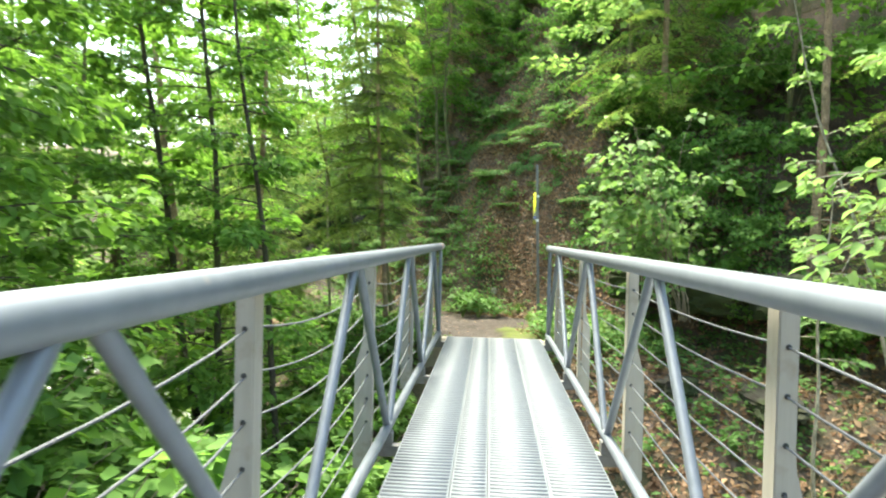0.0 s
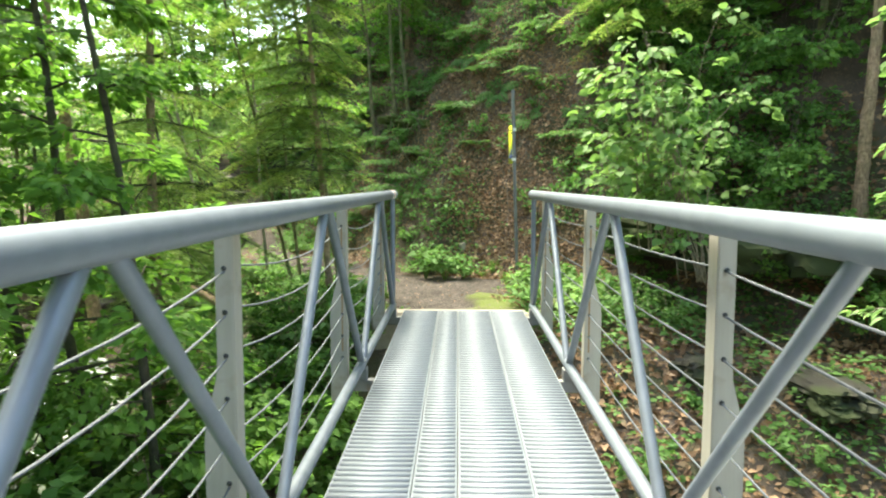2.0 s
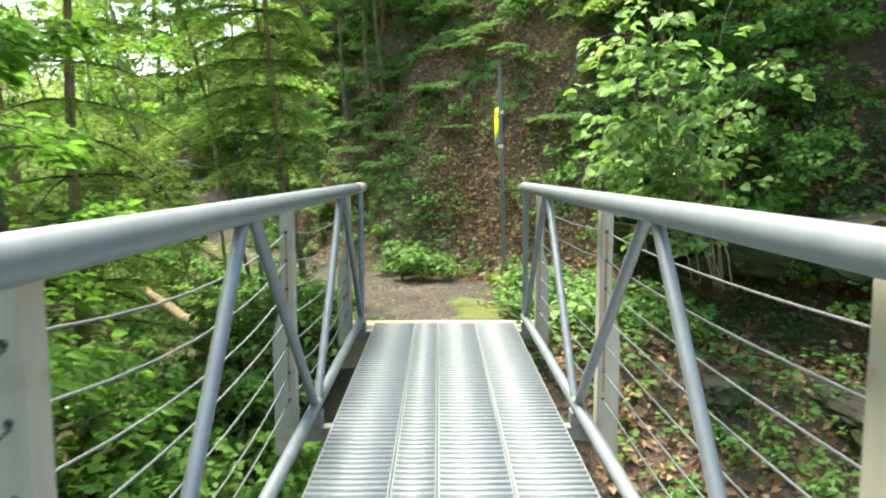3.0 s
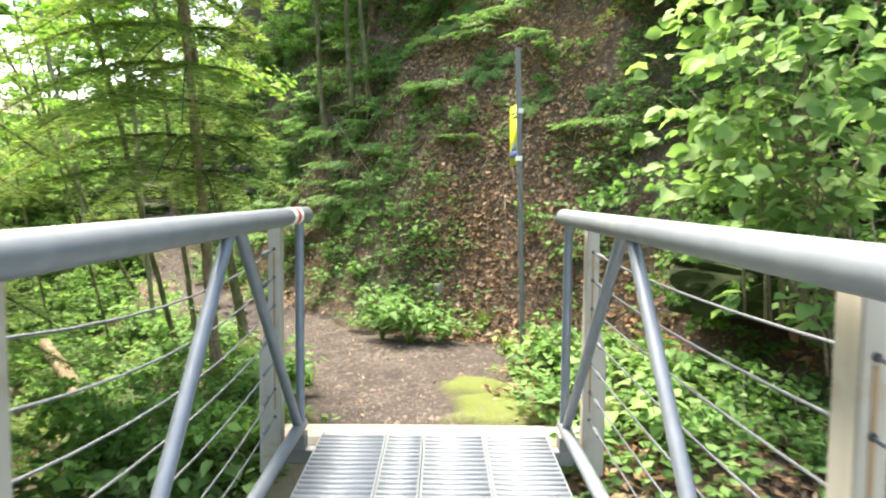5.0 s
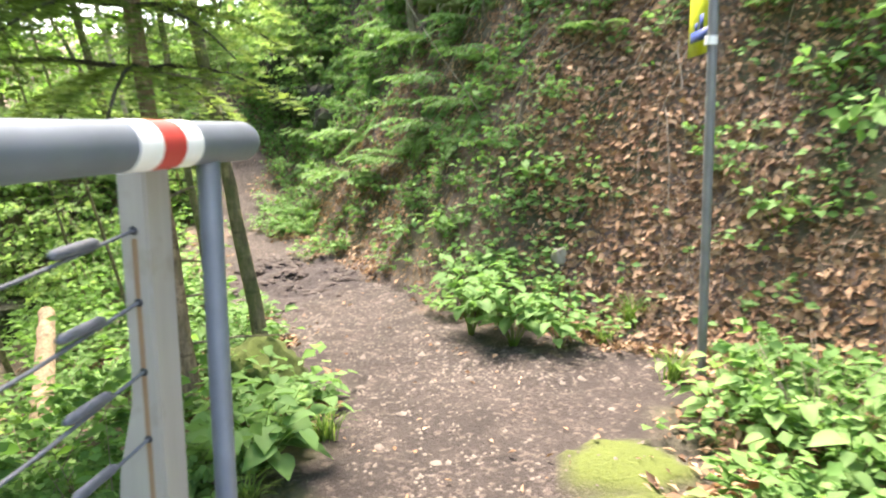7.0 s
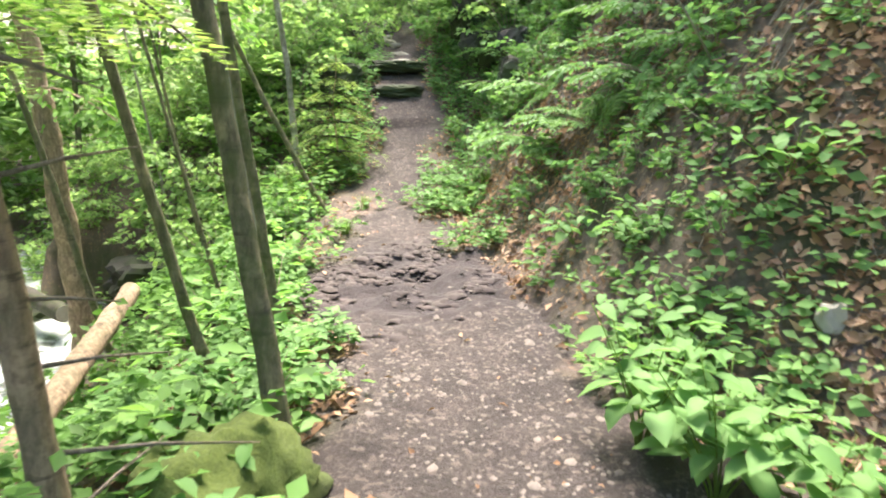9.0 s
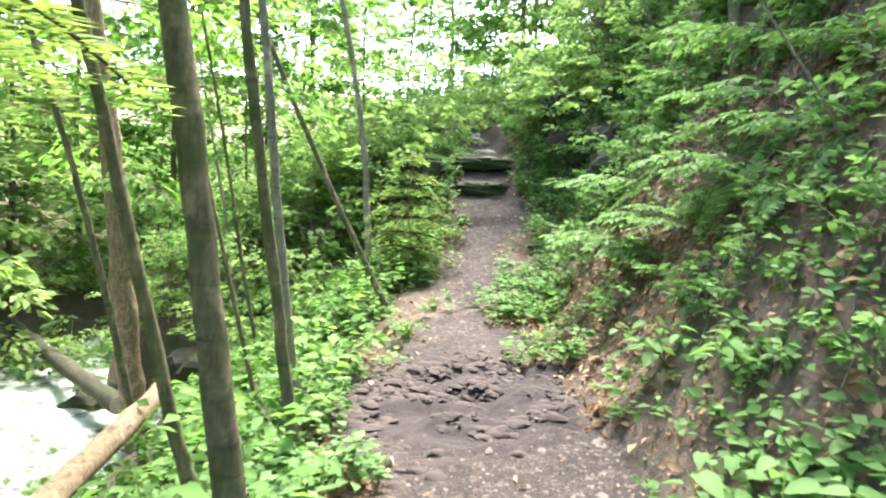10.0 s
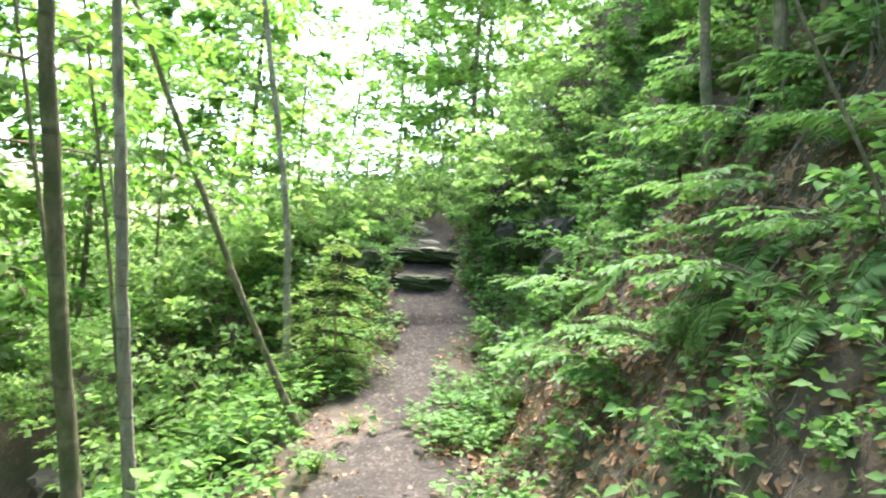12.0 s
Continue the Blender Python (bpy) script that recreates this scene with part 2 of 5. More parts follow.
class Bunch:
    """Collects pieces of one mesh."""

    def __init__(self):
        self.v, self.f, self.n = [], [], 0

    def add(self, v, f):
        self.v.append(arr(v))
        self.f.append(np.asarray(f, int) + self.n)
        self.n += len(v)
        return self

    def tube(self, pts, radii, seg=7):
        return self.add(*tube_arrays(pts, radii, seg))

    def mesh(self, name, material, smooth=True):
        me = quick_mesh(name, np.vstack(self.v), np.vstack(self.f), material)
        if smooth:
            me.polygons.foreach_set("use_smooth", np.ones(len(me.polygons), bool))
        return me


def leaves(pos, along, up, size, width=0.55, fold=0.12, point=1.0):
    """Leaves of four triangles: pos is the stalk's end, along the way to the tip, up the upper side."""
    pos, along, up, size = arr(pos), arr(along), arr(up), arr(size)[:, None]
    along = along / (np.linalg.norm(along, axis=1)[:, None] + 1e-9)
    side = np.cross(along, up)
    side /= np.linalg.norm(side, axis=1)[:, None] + 1e-9
    nrm = np.cross(side, along)
    h = width * 0.5
    v = np.stack([pos, pos + size * (0.26 * along + 0.86 * h * side + fold * nrm), pos + size * (0.64 * along + 0.84 * h * side + 0.7 * fold * nrm), pos + size * (along - 0.14 * nrm),
                  pos + size * (0.64 * along - 0.84 * h * side + 0.7 * fold * nrm), pos + size * (0.26 * along - 0.86 * h * side + fold * nrm), pos + size * 0.45 * along], 1).reshape(-1, 3)
    b = np.arange(len(pos))[:, None] * 7
    f = (b[:, None, :] + np.array([[0, 1, 6], [0, 6, 5], [1, 2, 6], [6, 4, 5], [2, 3, 6], [6, 3, 4]])[None]).reshape(-1, 3)
    return v, f


def plain_leaves(pos, along, up, size, width=0.55, fold=0.1):
    """Leaves of two triangles, folded along the rib, for foliage seen from afar."""
    pos, along, up, size = arr(pos), arr(along), arr(up), arr(size)[:, None]
    along = along / (np.linalg.norm(along, axis=1)[:, None] + 1e-9)
    side = np.cross(along, up)
    side /= np.linalg.norm(side, axis=1)[:, None] + 1e-9
    nrm = np.cross(side, along)
    v = np.stack([pos, pos + size * (0.45 * along + width * 0.5 * side + fold * nrm), pos + size * along, pos + size * (0.45 * along - width * 0.5 * side + fold * nrm)], 1).reshape(-1, 3)
    f = (np.arange(len(pos))[:, None, None] * 4 + np.array([[0, 1, 2], [0, 2, 3]])[None]).reshape(-1, 3)
    return v, f


def unit_noise(n, flat=0.5):
    v = rng.normal(size=(n, 3))
    v[:, 2] *= flat
    return v / (np.linalg.norm(v, axis=1)[:, None] + 1e-9)


def spray(o, way, length, n, size, spread=0.38, droop=0.25, tilt=0.55):
    """A flat spray of leaves along a branch from o. Gives leaf pos, along, up, size and the branch's points."""
    o, way = arr(o), arr(way)
    way = way / np.linalg.norm(way)
    side = np.cross(way, (0, 0, 1.0))
    side /= np.linalg.norm(side) + 1e-9
    t = rng.uniform(0.12, 1.0, n) ** 0.75
    lat = rng.uniform(-1, 1, n)
    w = spread * length * np.clip(1.15 - t, 0.12, 1) * lat
    p = o + way * (length * t)[:, None] + side * w[:, None]
    p[:, 2] -= droop * length * t ** 2 + 0.25 * np.abs(w) + rng.normal(0, 0.03 * length + 0.01, n)
    al = way * 0.8 + side * (np.sign(lat) * (0.5 + 0.6 * np.abs(lat)))[:, None] + rng.normal(0, 0.3, (n, 3))
    al[:, 2] -= 0.45
    up = np.array([0, 0, 1.0]) + rng.normal(0, tilt, (n, 3))
    s = size * rng.uniform(0.6, 1.25, n)
    tt = np.linspace(0, 1, 6)
    line = o + way * (length * tt)[:, None]
    line[:, 2] -= droop * length * tt ** 2
    return p, al, up, s, line


# ---- the lie of the land ----
def value_noise(x, y, scale, seed):
    x, y = arr(x) / scale + seed * 17.3, arr(y) / scale - seed * 9.1
    xi, yi = np.floor(x), np.floor(y)
    fx, fy = x - xi, y - yi
    fx, fy = fx * fx * (3 - 2 * fx), fy * fy * (3 - 2 * fy)

    def hsh(a, b):
        s = np.sin(a * 127.1 + b * 311.7 + seed * 74.7) * 43758.5453
        return s - np.floor(s)
    a, b, c, d = hsh(xi, yi), hsh(xi + 1, yi), hsh(xi, yi + 1), hsh(xi + 1, yi + 1)
    return (a + (b - a) * fx + (c - a) * fy + (a - b - c + d) * fx * fy) * 2 - 1


def near_line(x, y, line):
    """Distance to a polyline, signed (plus on its right), and the values carried by its points."""
    line = arr(line)
    best = np.full(x.shape, 1e9)
    sgn = np.ones(x.shape)
    vals = np.zeros((line.shape[1] - 2,) + x.shape)
    for a, b in zip(line[:-1], line[1:]):
        d = b[:2] - a[:2]
        t = np.clip(((x - a[0]) * d[0] + (y - a[1]) * d[1]) / (d @ d), 0, 1)
        px, py = x - a[0] - t * d[0], y - a[1] - t * d[1]
        r = np.hypot(px, py)
        m = r < best
        best = np.where(m, r, best)
        sgn = np.where(m, np.where(px * d[1] - py * d[0] >= 0, 1.0, -1.0), sgn)
        for k in range(len(vals)):
            vals[k] = np.where(m, a[2 + k] + t * (b[2 + k] - a[2 + k]), vals[k])
    return best * sgn, vals


# foot of the hillside: x, y, height, width of the level ledge in front of it
FOOT = [(16, 2.5, -0.5, 0.8), (8, 4.6, -0.4, 0.8), (4.6, 6.5, -0.25, 1.0), (2.9, 8.0, 0.05, 1.9), (1.6, 8.95, 0.06, 2.35), (0.6, 9.5, 0.0, 1.75),
        (-0.05, 10.3, 0.0, 1.25), (-0.85, 11.45, 0.0, 1.25), (-1.5, 12.5, 0.12, 1.15), (-2.0, 13.4, 0.38, 1.05), (-2.4, 14.2, 0.72, 1.0),
        (-2.9, 14.8, 1.1, 1.1), (-3.7, 15.5, 1.5, 1.5), (-4.2, 16.6, 1.95, 2.2), (-4.3, 18.5, 2.3, 3.5), (-3.6, 22, 2.6, 4.5), (-2, 34, 3.0, 5.0)]
STREAM = [(18, -3.5), (8, 0.3), (1.3, 2.6), (-2.6, 5.6), (-5.6, 9.6), (-6.6, 12.0), (-8.5, 16), (-14, 24), (-24, 36)]
TRACK = [(1.34, 5.6, 0.55), (1.3, 6.9, 0.62), (1.1, 7.9, 0.85), (0.35, 9.0, 0.56), (-0.60, 10.18, 0.58), (-1.44, 11.25, 0.52), (-2.06, 12.12, 0.36),
         (-2.58, 13.02, 0.33), (-2.98, 13.82, 0.36), (-3.4, 14.5, 0.40), (-3.75, 15.05, 0.36), (-4.6, 15.7, 0.34), (-5.8, 16.7, 0.34), (-10.5, 20.6, 0.4)]


def land(x, y):
    x, y = arr(x), arr(y)
    d, (zf, wf) = near_line(x, y, FOOT)
    ds, _ = near_line(x, y, [(a, b, 0) for a, b in STREAM])
    up = np.maximum(d, 0)
    steep = 2.25 + 0.25 * value_noise(x, y, 3.0, 3)
    hill = zf + 16.0 * (1 - np.exp(-steep * up * up / (up + 0.25) / 16.0))
    dn = np.maximum(-d - wf, 0)
    fall = zf - 0.05 - 0.10 * np.clip(-d, 0, wf) / wf - 0.62 * np.clip(dn - 0.05, 0, None) ** 1.02
    far = -1.75 + 0.25 * np.clip(np.abs(ds) - 1.2, 0, 7) + 0.03 * np.clip(np.abs(ds) - 8.2, 0, 60)
    side = np.clip((-x - 2.0) / 4.0, 0, 1)
    far = far + side * (1 - 0.45 * np.clip((y - 8.0) / 6.0, 0, 1)) * 0.62 * 30.0 * (1 - np.exp(-np.clip(np.abs(ds) - 6.0, 0, None) / 30.0))
    low = np.where(ds > 0, np.maximum(fall, -1.75), far)
    low = low + 0.5 * 30.0 * (1 - np.exp(-np.clip(y - 25.0, 0, None) / 30.0)) * (ds > 0)
    z = np.where(d > 0, hill, low)
    tr, (tw,) = near_line(x, y, TRACK)
    off = np.clip((np.abs(tr) - tw) / 0.35, 0, 1)
    rough = 0.10 * value_noise(x, y, 1.1, 1) + 0.05 * value_noise(x, y, 0.42, 2) + 0.02 * value_noise(x, y, 0.16, 5)
    rough = rough + np.clip(d, 0, 2) * (0.16 * value_noise(x, y, 0.9, 7) + 0.07 * value_noise(x, y, 0.35, 8))
    small = 0.012 * value_noise(x, y, 0.22, 4) + 0.006 * value_noise(x, y, 0.08, 6)
    mud = muddy(x, y)
    return z + rough * off + small + 0.035 * mossy(x, y) + mud * (0.034 * value_noise(x, y, 0.13, 9) + 0.030 * np.maximum(value_noise(x, y, 0.055, 10), -0.2))


def trodden(x, y):
    tr, (tw,) = near_line(arr(x), arr(y), TRACK)
    edge = np.abs(tr) + 0.20 * value_noise(x, y, 0.7, 11) + 0.15 * value_noise(x, y, 0.2, 12)
    return np.clip((tw - edge) / 0.14 + 0.5, 0, 1)


def muddy(x, y):
    r = np.hypot((arr(x) + 0.92) / 0.95, (arr(y) - 10.35) / 1.0) + 0.25 * value_noise(x, y, 0.4, 13)
    return np.clip((1 - r) * 3, 0, 1)


def mossy(x, y):
    """Patches of bright moss beside the bridge's end."""
    out = np.zeros(np.shape(x))
    for cx, cy, rx, ry in ((1.82, 7.02, 0.42, 0.30), (1.62, 7.4, 0.25, 0.2), (2.4, 7.0, 0.3, 0.25), (0.45, 6.9, 0.2, 0.25), (2.1, 7.6, 0.2, 0.2)):
        r = np.hypot((arr(x) - cx) / rx, (arr(y) - cy) / ry) + 0.35 * value_noise(x, y, 0.25, 71) + 0.2 * value_noise(x, y, 0.09, 72)
        out = np.maximum(out, np.clip((1 - r) * 4, 0, 1))
    return out


def stepped(lo, hi, fine_lo, fine_hi, fine):
    c = list(np.arange(fine_lo, fine_hi, fine))
    step, v = fine, fine_lo
    while v > lo:
        step *= 1.09
        v -= step
        c.insert(0, v)
    step, v = fine, fine_hi
    while v < hi:
        step *= 1.09
        v += step
        c.append(v)
    return arr(c)


def build_ground():
    xs, ys = stepped(-500, 500, -4.4, 3.6, 0.046), stepped(-500, 500, 5.6, 15.6, 0.048)
    gx, gy = np.meshgrid(xs, ys)
    z = land(gx, gy)
    v = np.stack([gx, gy, z], -1).reshape(-1, 3)
    w, h = len(xs), len(ys)
    a = (np.arange(h - 1)[:, None] * w + np.arange(w - 1)[None]).ravel()
    f = np.concatenate([np.stack([a, a + 1, a + w + 1], -1), np.stack([a, a + w + 1, a + w], -1)])
    me = quick_mesh("ground", v, f, SOIL)
    me.polygons.foreach_set("use_smooth", np.ones(len(me.polygons), bool))
    for name, val in (("trodden", trodden(gx, gy)), ("mud", muddy(gx, gy)), ("mossy", mossy(gx, gy))):
        me.attributes.new(name, 'FLOAT', 'POINT').data.foreach_set("value", np.ascontiguousarray(val.ravel(), np.float32))
    tagged(new("ground", me), "brown forest soil with a trodden gravel path", "ground", kind="structure")


build_ground()


def build_water():
    line = arr(STREAM)
    t = np.linspace(0, len(line) - 1, 160)
    i = np.minimum(t.astype(int), len(line) - 2)
    c = line[i] + (line[i + 1] - line[i]) * (t - i)[:, None]
    tg = np.gradient(c, axis=0)
    nrm = np.stack([-tg[:, 1], tg[:, 0]], -1) / np.linalg.norm(tg, axis=1)[:, None]
    k = np.linspace(-1.7, 1.7, 20)
    p = c[:, None] + nrm[:, None] * k[None, :, None]
    z = -1.52 + 0.05 * value_noise(p[..., 0], p[..., 1], 0.5, 21) + 0.03 * value_noise(p[..., 0], p[..., 1], 0.2, 22)
    v = np.concatenate([p, z[..., None]], -1).reshape(-1, 3)
    a = (np.arange(159)[:, None] * 20 + np.arange(19)[None]).ravel()
    f = np.concatenate([np.stack([a, a + 1, a + 21], -1), np.stack([a, a + 21, a + 20], -1)])
    me = quick_mesh("water", v, f, WATER)
    me.polygons.foreach_set("use_smooth", np.ones(len(me.polygons), bool))
    tagged(new("water", me), "white foaming water of a rocky brook", "stream", kind="structure")


build_water()

# ---- the footbridge ----
XL, XR, Y_END, Y_START = 0.667, 1.995, 6.49, -6.6
TOP_Z, LOW_Z = 1.105, 0.05
TOP_NODES = [5.22, 2.97, 0.86, -1.31, -3.46, -5.61]
LOW_NODES = [6.30 - 2.15 * k for k in range(6)]


def rod(a, b, r, seg=14):
    return tube_arrays([a, arr(a) + (arr(b) - arr(a)) * 0.5, b], [r, r, r], seg)


def box_mesh(name, lo, hi, material, bevel=0.004):
    bm = bmesh.new()
    bmesh.ops.create_cube(bm, size=1.0)
    for v in bm.verts:
        v.co = Vector([lo[i] + (v.co[i] + 0.5) * (hi[i] - lo[i]) for i in range(3)])
    if bevel:
        bmesh.ops.bevel(bm, geom=list(bm.edges), offset=bevel, segments=1, affect='EDGES')
    me = bpy.data.meshes.new(name)
    bm.to_mesh(me)
    bm.free()
    me.materials.append(material)
    return me


def smooth_mesh(name, v, f, material):
    me = quick_mesh(name, v, f, material)
    me.polygons.foreach_set("use_smooth", np.ones(len(me.polygons), bool))
    me.set_sharp_from_angle(angle=radians(50))
    return me


def plank_mesh(x0, x1):
    """One perforated steel plank: two folded edge strips and rows of raised rungs with slots between them."""
    b = Bunch()
    cube_f = [(0, 2, 3), (0, 3, 1), (4, 5, 7), (4, 7, 6), (0, 1, 5), (0, 5, 4), (2, 6, 7), (2, 7, 3), (0, 4, 6), (0, 6, 2), (1, 3, 7), (1, 7, 5)]

    def box(lo, hi):
        b.add([(x, y, z) for x in (lo[0], hi[0]) for y in (lo[1], hi[1]) for z in (lo[2], hi[2])], cube_f)
    e = 0.011
    for a in (x0 + 0.0025, x1 - e - 0.0025):
        box((a, Y_START, -0.05), (a + e, 6.38, -0.004))
    pitch = 0.052
    for k in range(int((6.38 - Y_START) / pitch)):
        y = Y_START + k * pitch
        # rung: a low ridge with a bevelled top
        xa, xb, hi = x0 + e - 0.001, x1 - e + 0.001, y + 0.039
        b.add([(xa, y, -0.022), (xb, y, -0.022), (xb, y + 0.003, 0), (xa, y + 0.003, 0),
               (xa, hi - 0.003, 0), (xb, hi - 0.003, 0), (xb, hi, -0.022), (xa, hi, -0.022)],
              [(0, 1, 2), (0, 2, 3), (3, 2, 5), (3, 5, 4), (4, 5, 6), (4, 6, 7), (0, 3, 4), (0, 4, 7), (1, 6, 5), (1, 5, 2), (0, 7, 6), (0, 6, 1)])
        box((xa, y + 0.0385, -0.03), (xb, y + 0.0475, -0.004))
        box((xa, y + 0.0470, -0.032), (xb, y + 0.0525, -0.024))
    return quick_mesh("deck_plank", np.vstack(b.v), np.vstack(b.f), DECK)


def post_mesh(outward):
    """Sawn timber post, slim above and shouldered out below, bored for the cables. Its inner face is at x = 0."""
    prof = [(0.0, -0.16), (0.105, -0.16), (0.105, 0.40), (0.098, 0.46), (0.062, 0.60), (0.058, 0.66), (0.058, 1.058), (0.0, 1.058)]
    bm = bmesh.new()
    lo = [bm.verts.new((outward * x, -0.055, z)) for x, z in prof]
    hi = [bm.verts.new((outward * x, 0.030, z)) for x, z in prof]
    bm.faces.new(lo)
    bm.faces.new(hi)
    for i in range(len(prof)):
        j = (i + 1) % len(prof)
        bm.faces.new((lo[i], lo[j], hi[j], hi[i]))
    bmesh.ops.recalc_face_normals(bm, faces=list(bm.faces))
    bmesh.ops.bevel(bm, geom=list(bm.edges), offset=0.004, segments=2, affect='EDGES')
    me = bpy.data.meshes.new("timber_post")
    bm.to_mesh(me)
    bm.free()
    me.materials.append(WOOD)
    return me


CABLE_Z = [0.945 - 0.137 * k for k in range(7)]


def build_bridge():
    br = thing("footbridge", "galvanised tubular steel footbridge with perforated plank deck", "footbridge")
    for x, out in ((XL, -1), (XR, 1)):
        # rail, closed by a rounded end
        pts = [(x, Y_START, TOP_Z), (x, 0, TOP_Z), (x, Y_END - 0.03, TOP_Z), (x, Y_END - 0.012, TOP_Z), (x, Y_END, TOP_Z)]
        rail = child("top_rail", smooth_mesh("top_rail", *tube_arrays(pts, [0.041, 0.041, 0.041, 0.036, 0.02], 24), GALV), br, "grey galvanised tube rail with faint rust")
        if out < 0:
            for y0, y1, m, nm in ((6.03, 6.095, WHITE, "white_band"), (6.097, 6.165, RED, "red_band"), (6.167, 6.225, WHITE, "white_band")):
                child(nm, smooth_mesh(nm, *tube_arrays([(x, y0, TOP_Z), (x, y1, TOP_Z)], [0.0425, 0.0425], 24), m), rail, "painted trail mark")
        child("bottom_chord", smooth_mesh("bottom_chord", *tube_arrays([(x, Y_START, LOW_Z), (x, 0, LOW_Z), (x, 6.36, LOW_Z)], [0.03] * 3, 16), GALV), br)
        child("end_upright", smooth_mesh("end_upright", *rod((x, 6.315, LOW_Z), (x, 6.315, TOP_Z), 0.0225), GALV), br)
        for i, yt in enumerate(TOP_NODES):
            for yb, dy in ((LOW_NODES[i] - 0.03, 0.035), (LOW_NODES[min(i + 1, 5)] + 0.03, -0.035)):
                if abs(yb - yt) > 1.6:
                    continue
                child("diagonal", smooth_mesh("diagonal", *rod((x, yb, LOW_Z), (x, yt + dy, TOP_Z), 0.0225), GALV), br)
        pm = post_mesh(out)
        sleeve = Bunch().tube([(0, 0, 0), (0, -0.004, 0)], [0.009, 0.007], 8).mesh("cable_sleeve", BLACK)
        for k, y in enumerate(LOW_NODES):
            ob = child("timber_post", pm, br, "weathered grey timber post with cable holes")
            ob.location = (x + out * 0.075, y - 0.09 + (0.06, 0, -0.04, 0, 0, 0)[k], 0)
            for z in CABLE_Z:
                child("cable_sleeve", sleeve, ob).location = (out * 0.028, -0.0565, z)
            if k < 2:
                child("rust_stain", box_mesh("rust_stain", (out * 0.028 - 0.005, -0.0572, 0.16), (out * 0.028 + 0.005, -0.0552, 0.93), RUST, 0), ob, "brown rust streak below the cable holes")
        xc = x + out * (0.075 + 0.028)
        ys = LOW_NODES
        for z in CABLE_Z:
            slack = rng.uniform(0.045, 0.085) if out < 0 else rng.uniform(0.012, 0.028)
            pts = []
            for k in range(len(ys) - 1):
                for s in np.linspace(0, 1, 9)[: 9 if k == len(ys) - 2 else 8]:
                    sag = slack * 4 * s * (1 - s)
                    pts.append((xc, ys[k] - 0.09 + s * (ys[k + 1] - ys[k]), z - sag))
            cb = child("cable", smooth_mesh("cable", *tube_arrays(pts, [0.0038] * len(pts), 7), CABLE), br, "thin twisted steel cable")
            y1 = ys[0] - 0.09
            b = Bunch()
            b.tube([(xc, y1 - 0.10, z - 0.004), (xc, y1 - 0.115, z - 0.004), (xc, y1 - 0.205, z - 0.008), (xc, y1 - 0.22, z - 0.008)], [0.004, 0.010, 0.010, 0.004], 8)
            child("cable_clamp", b.mesh("cable_clamp", CABLE), cb)
    for y in LOW_NODES:
        yb = y - 0.02
        child("cross_beam", box_mesh("cross_beam", (XL - 0.16, yb - 0.035, -0.125), (XR + 0.16, yb + 0.035, -0.052), GALV_DARK, 0.006), br, "dark grey steel cross beam")
        for x, s in ((XL, 1), (XR, -1)):
            child("gusset", box_mesh("gusset", (min(x - 0.035, x + 0.035), yb - 0.045, -0.052), (max(x - 0.035, x + 0.035), yb + 0.045, 0.024), GALV_DARK, 0.004), br)
            b = Bunch().tube([(x + s * 0.06, yb - 0.02, -0.06), (x + s * 0.12, yb - 0.05, -0.10)], [0.011, 0.011], 8)
            child("strut", b.mesh("strut", GALV_DARK), br)
    xs = (0.766, 1.101, 1.286, 1.589, 1.914)
    for x0, x1 in zip(xs[:-1], xs[1:]):
        child("deck_plank", plank_mesh(x0, x1), br, "bright galvanised steel plank with rows of slots")
    for x in (0.85, 1.30, 1.83):
        child("bearer", box_mesh("bearer", (x - 0.035, Y_START, -0.125), (x + 0.035, 6.34, -0.051), GALV_DARK, 0.004), br)


build_bridge()
tagged(new("abutment", box_mesh("abutment", (0.45, 6.36, -0.6), (2.2, 6.62, -0.035), ROCK_PALE, 0.03)), "pale concrete footing at the bridge's end", "footing", kind="structure")


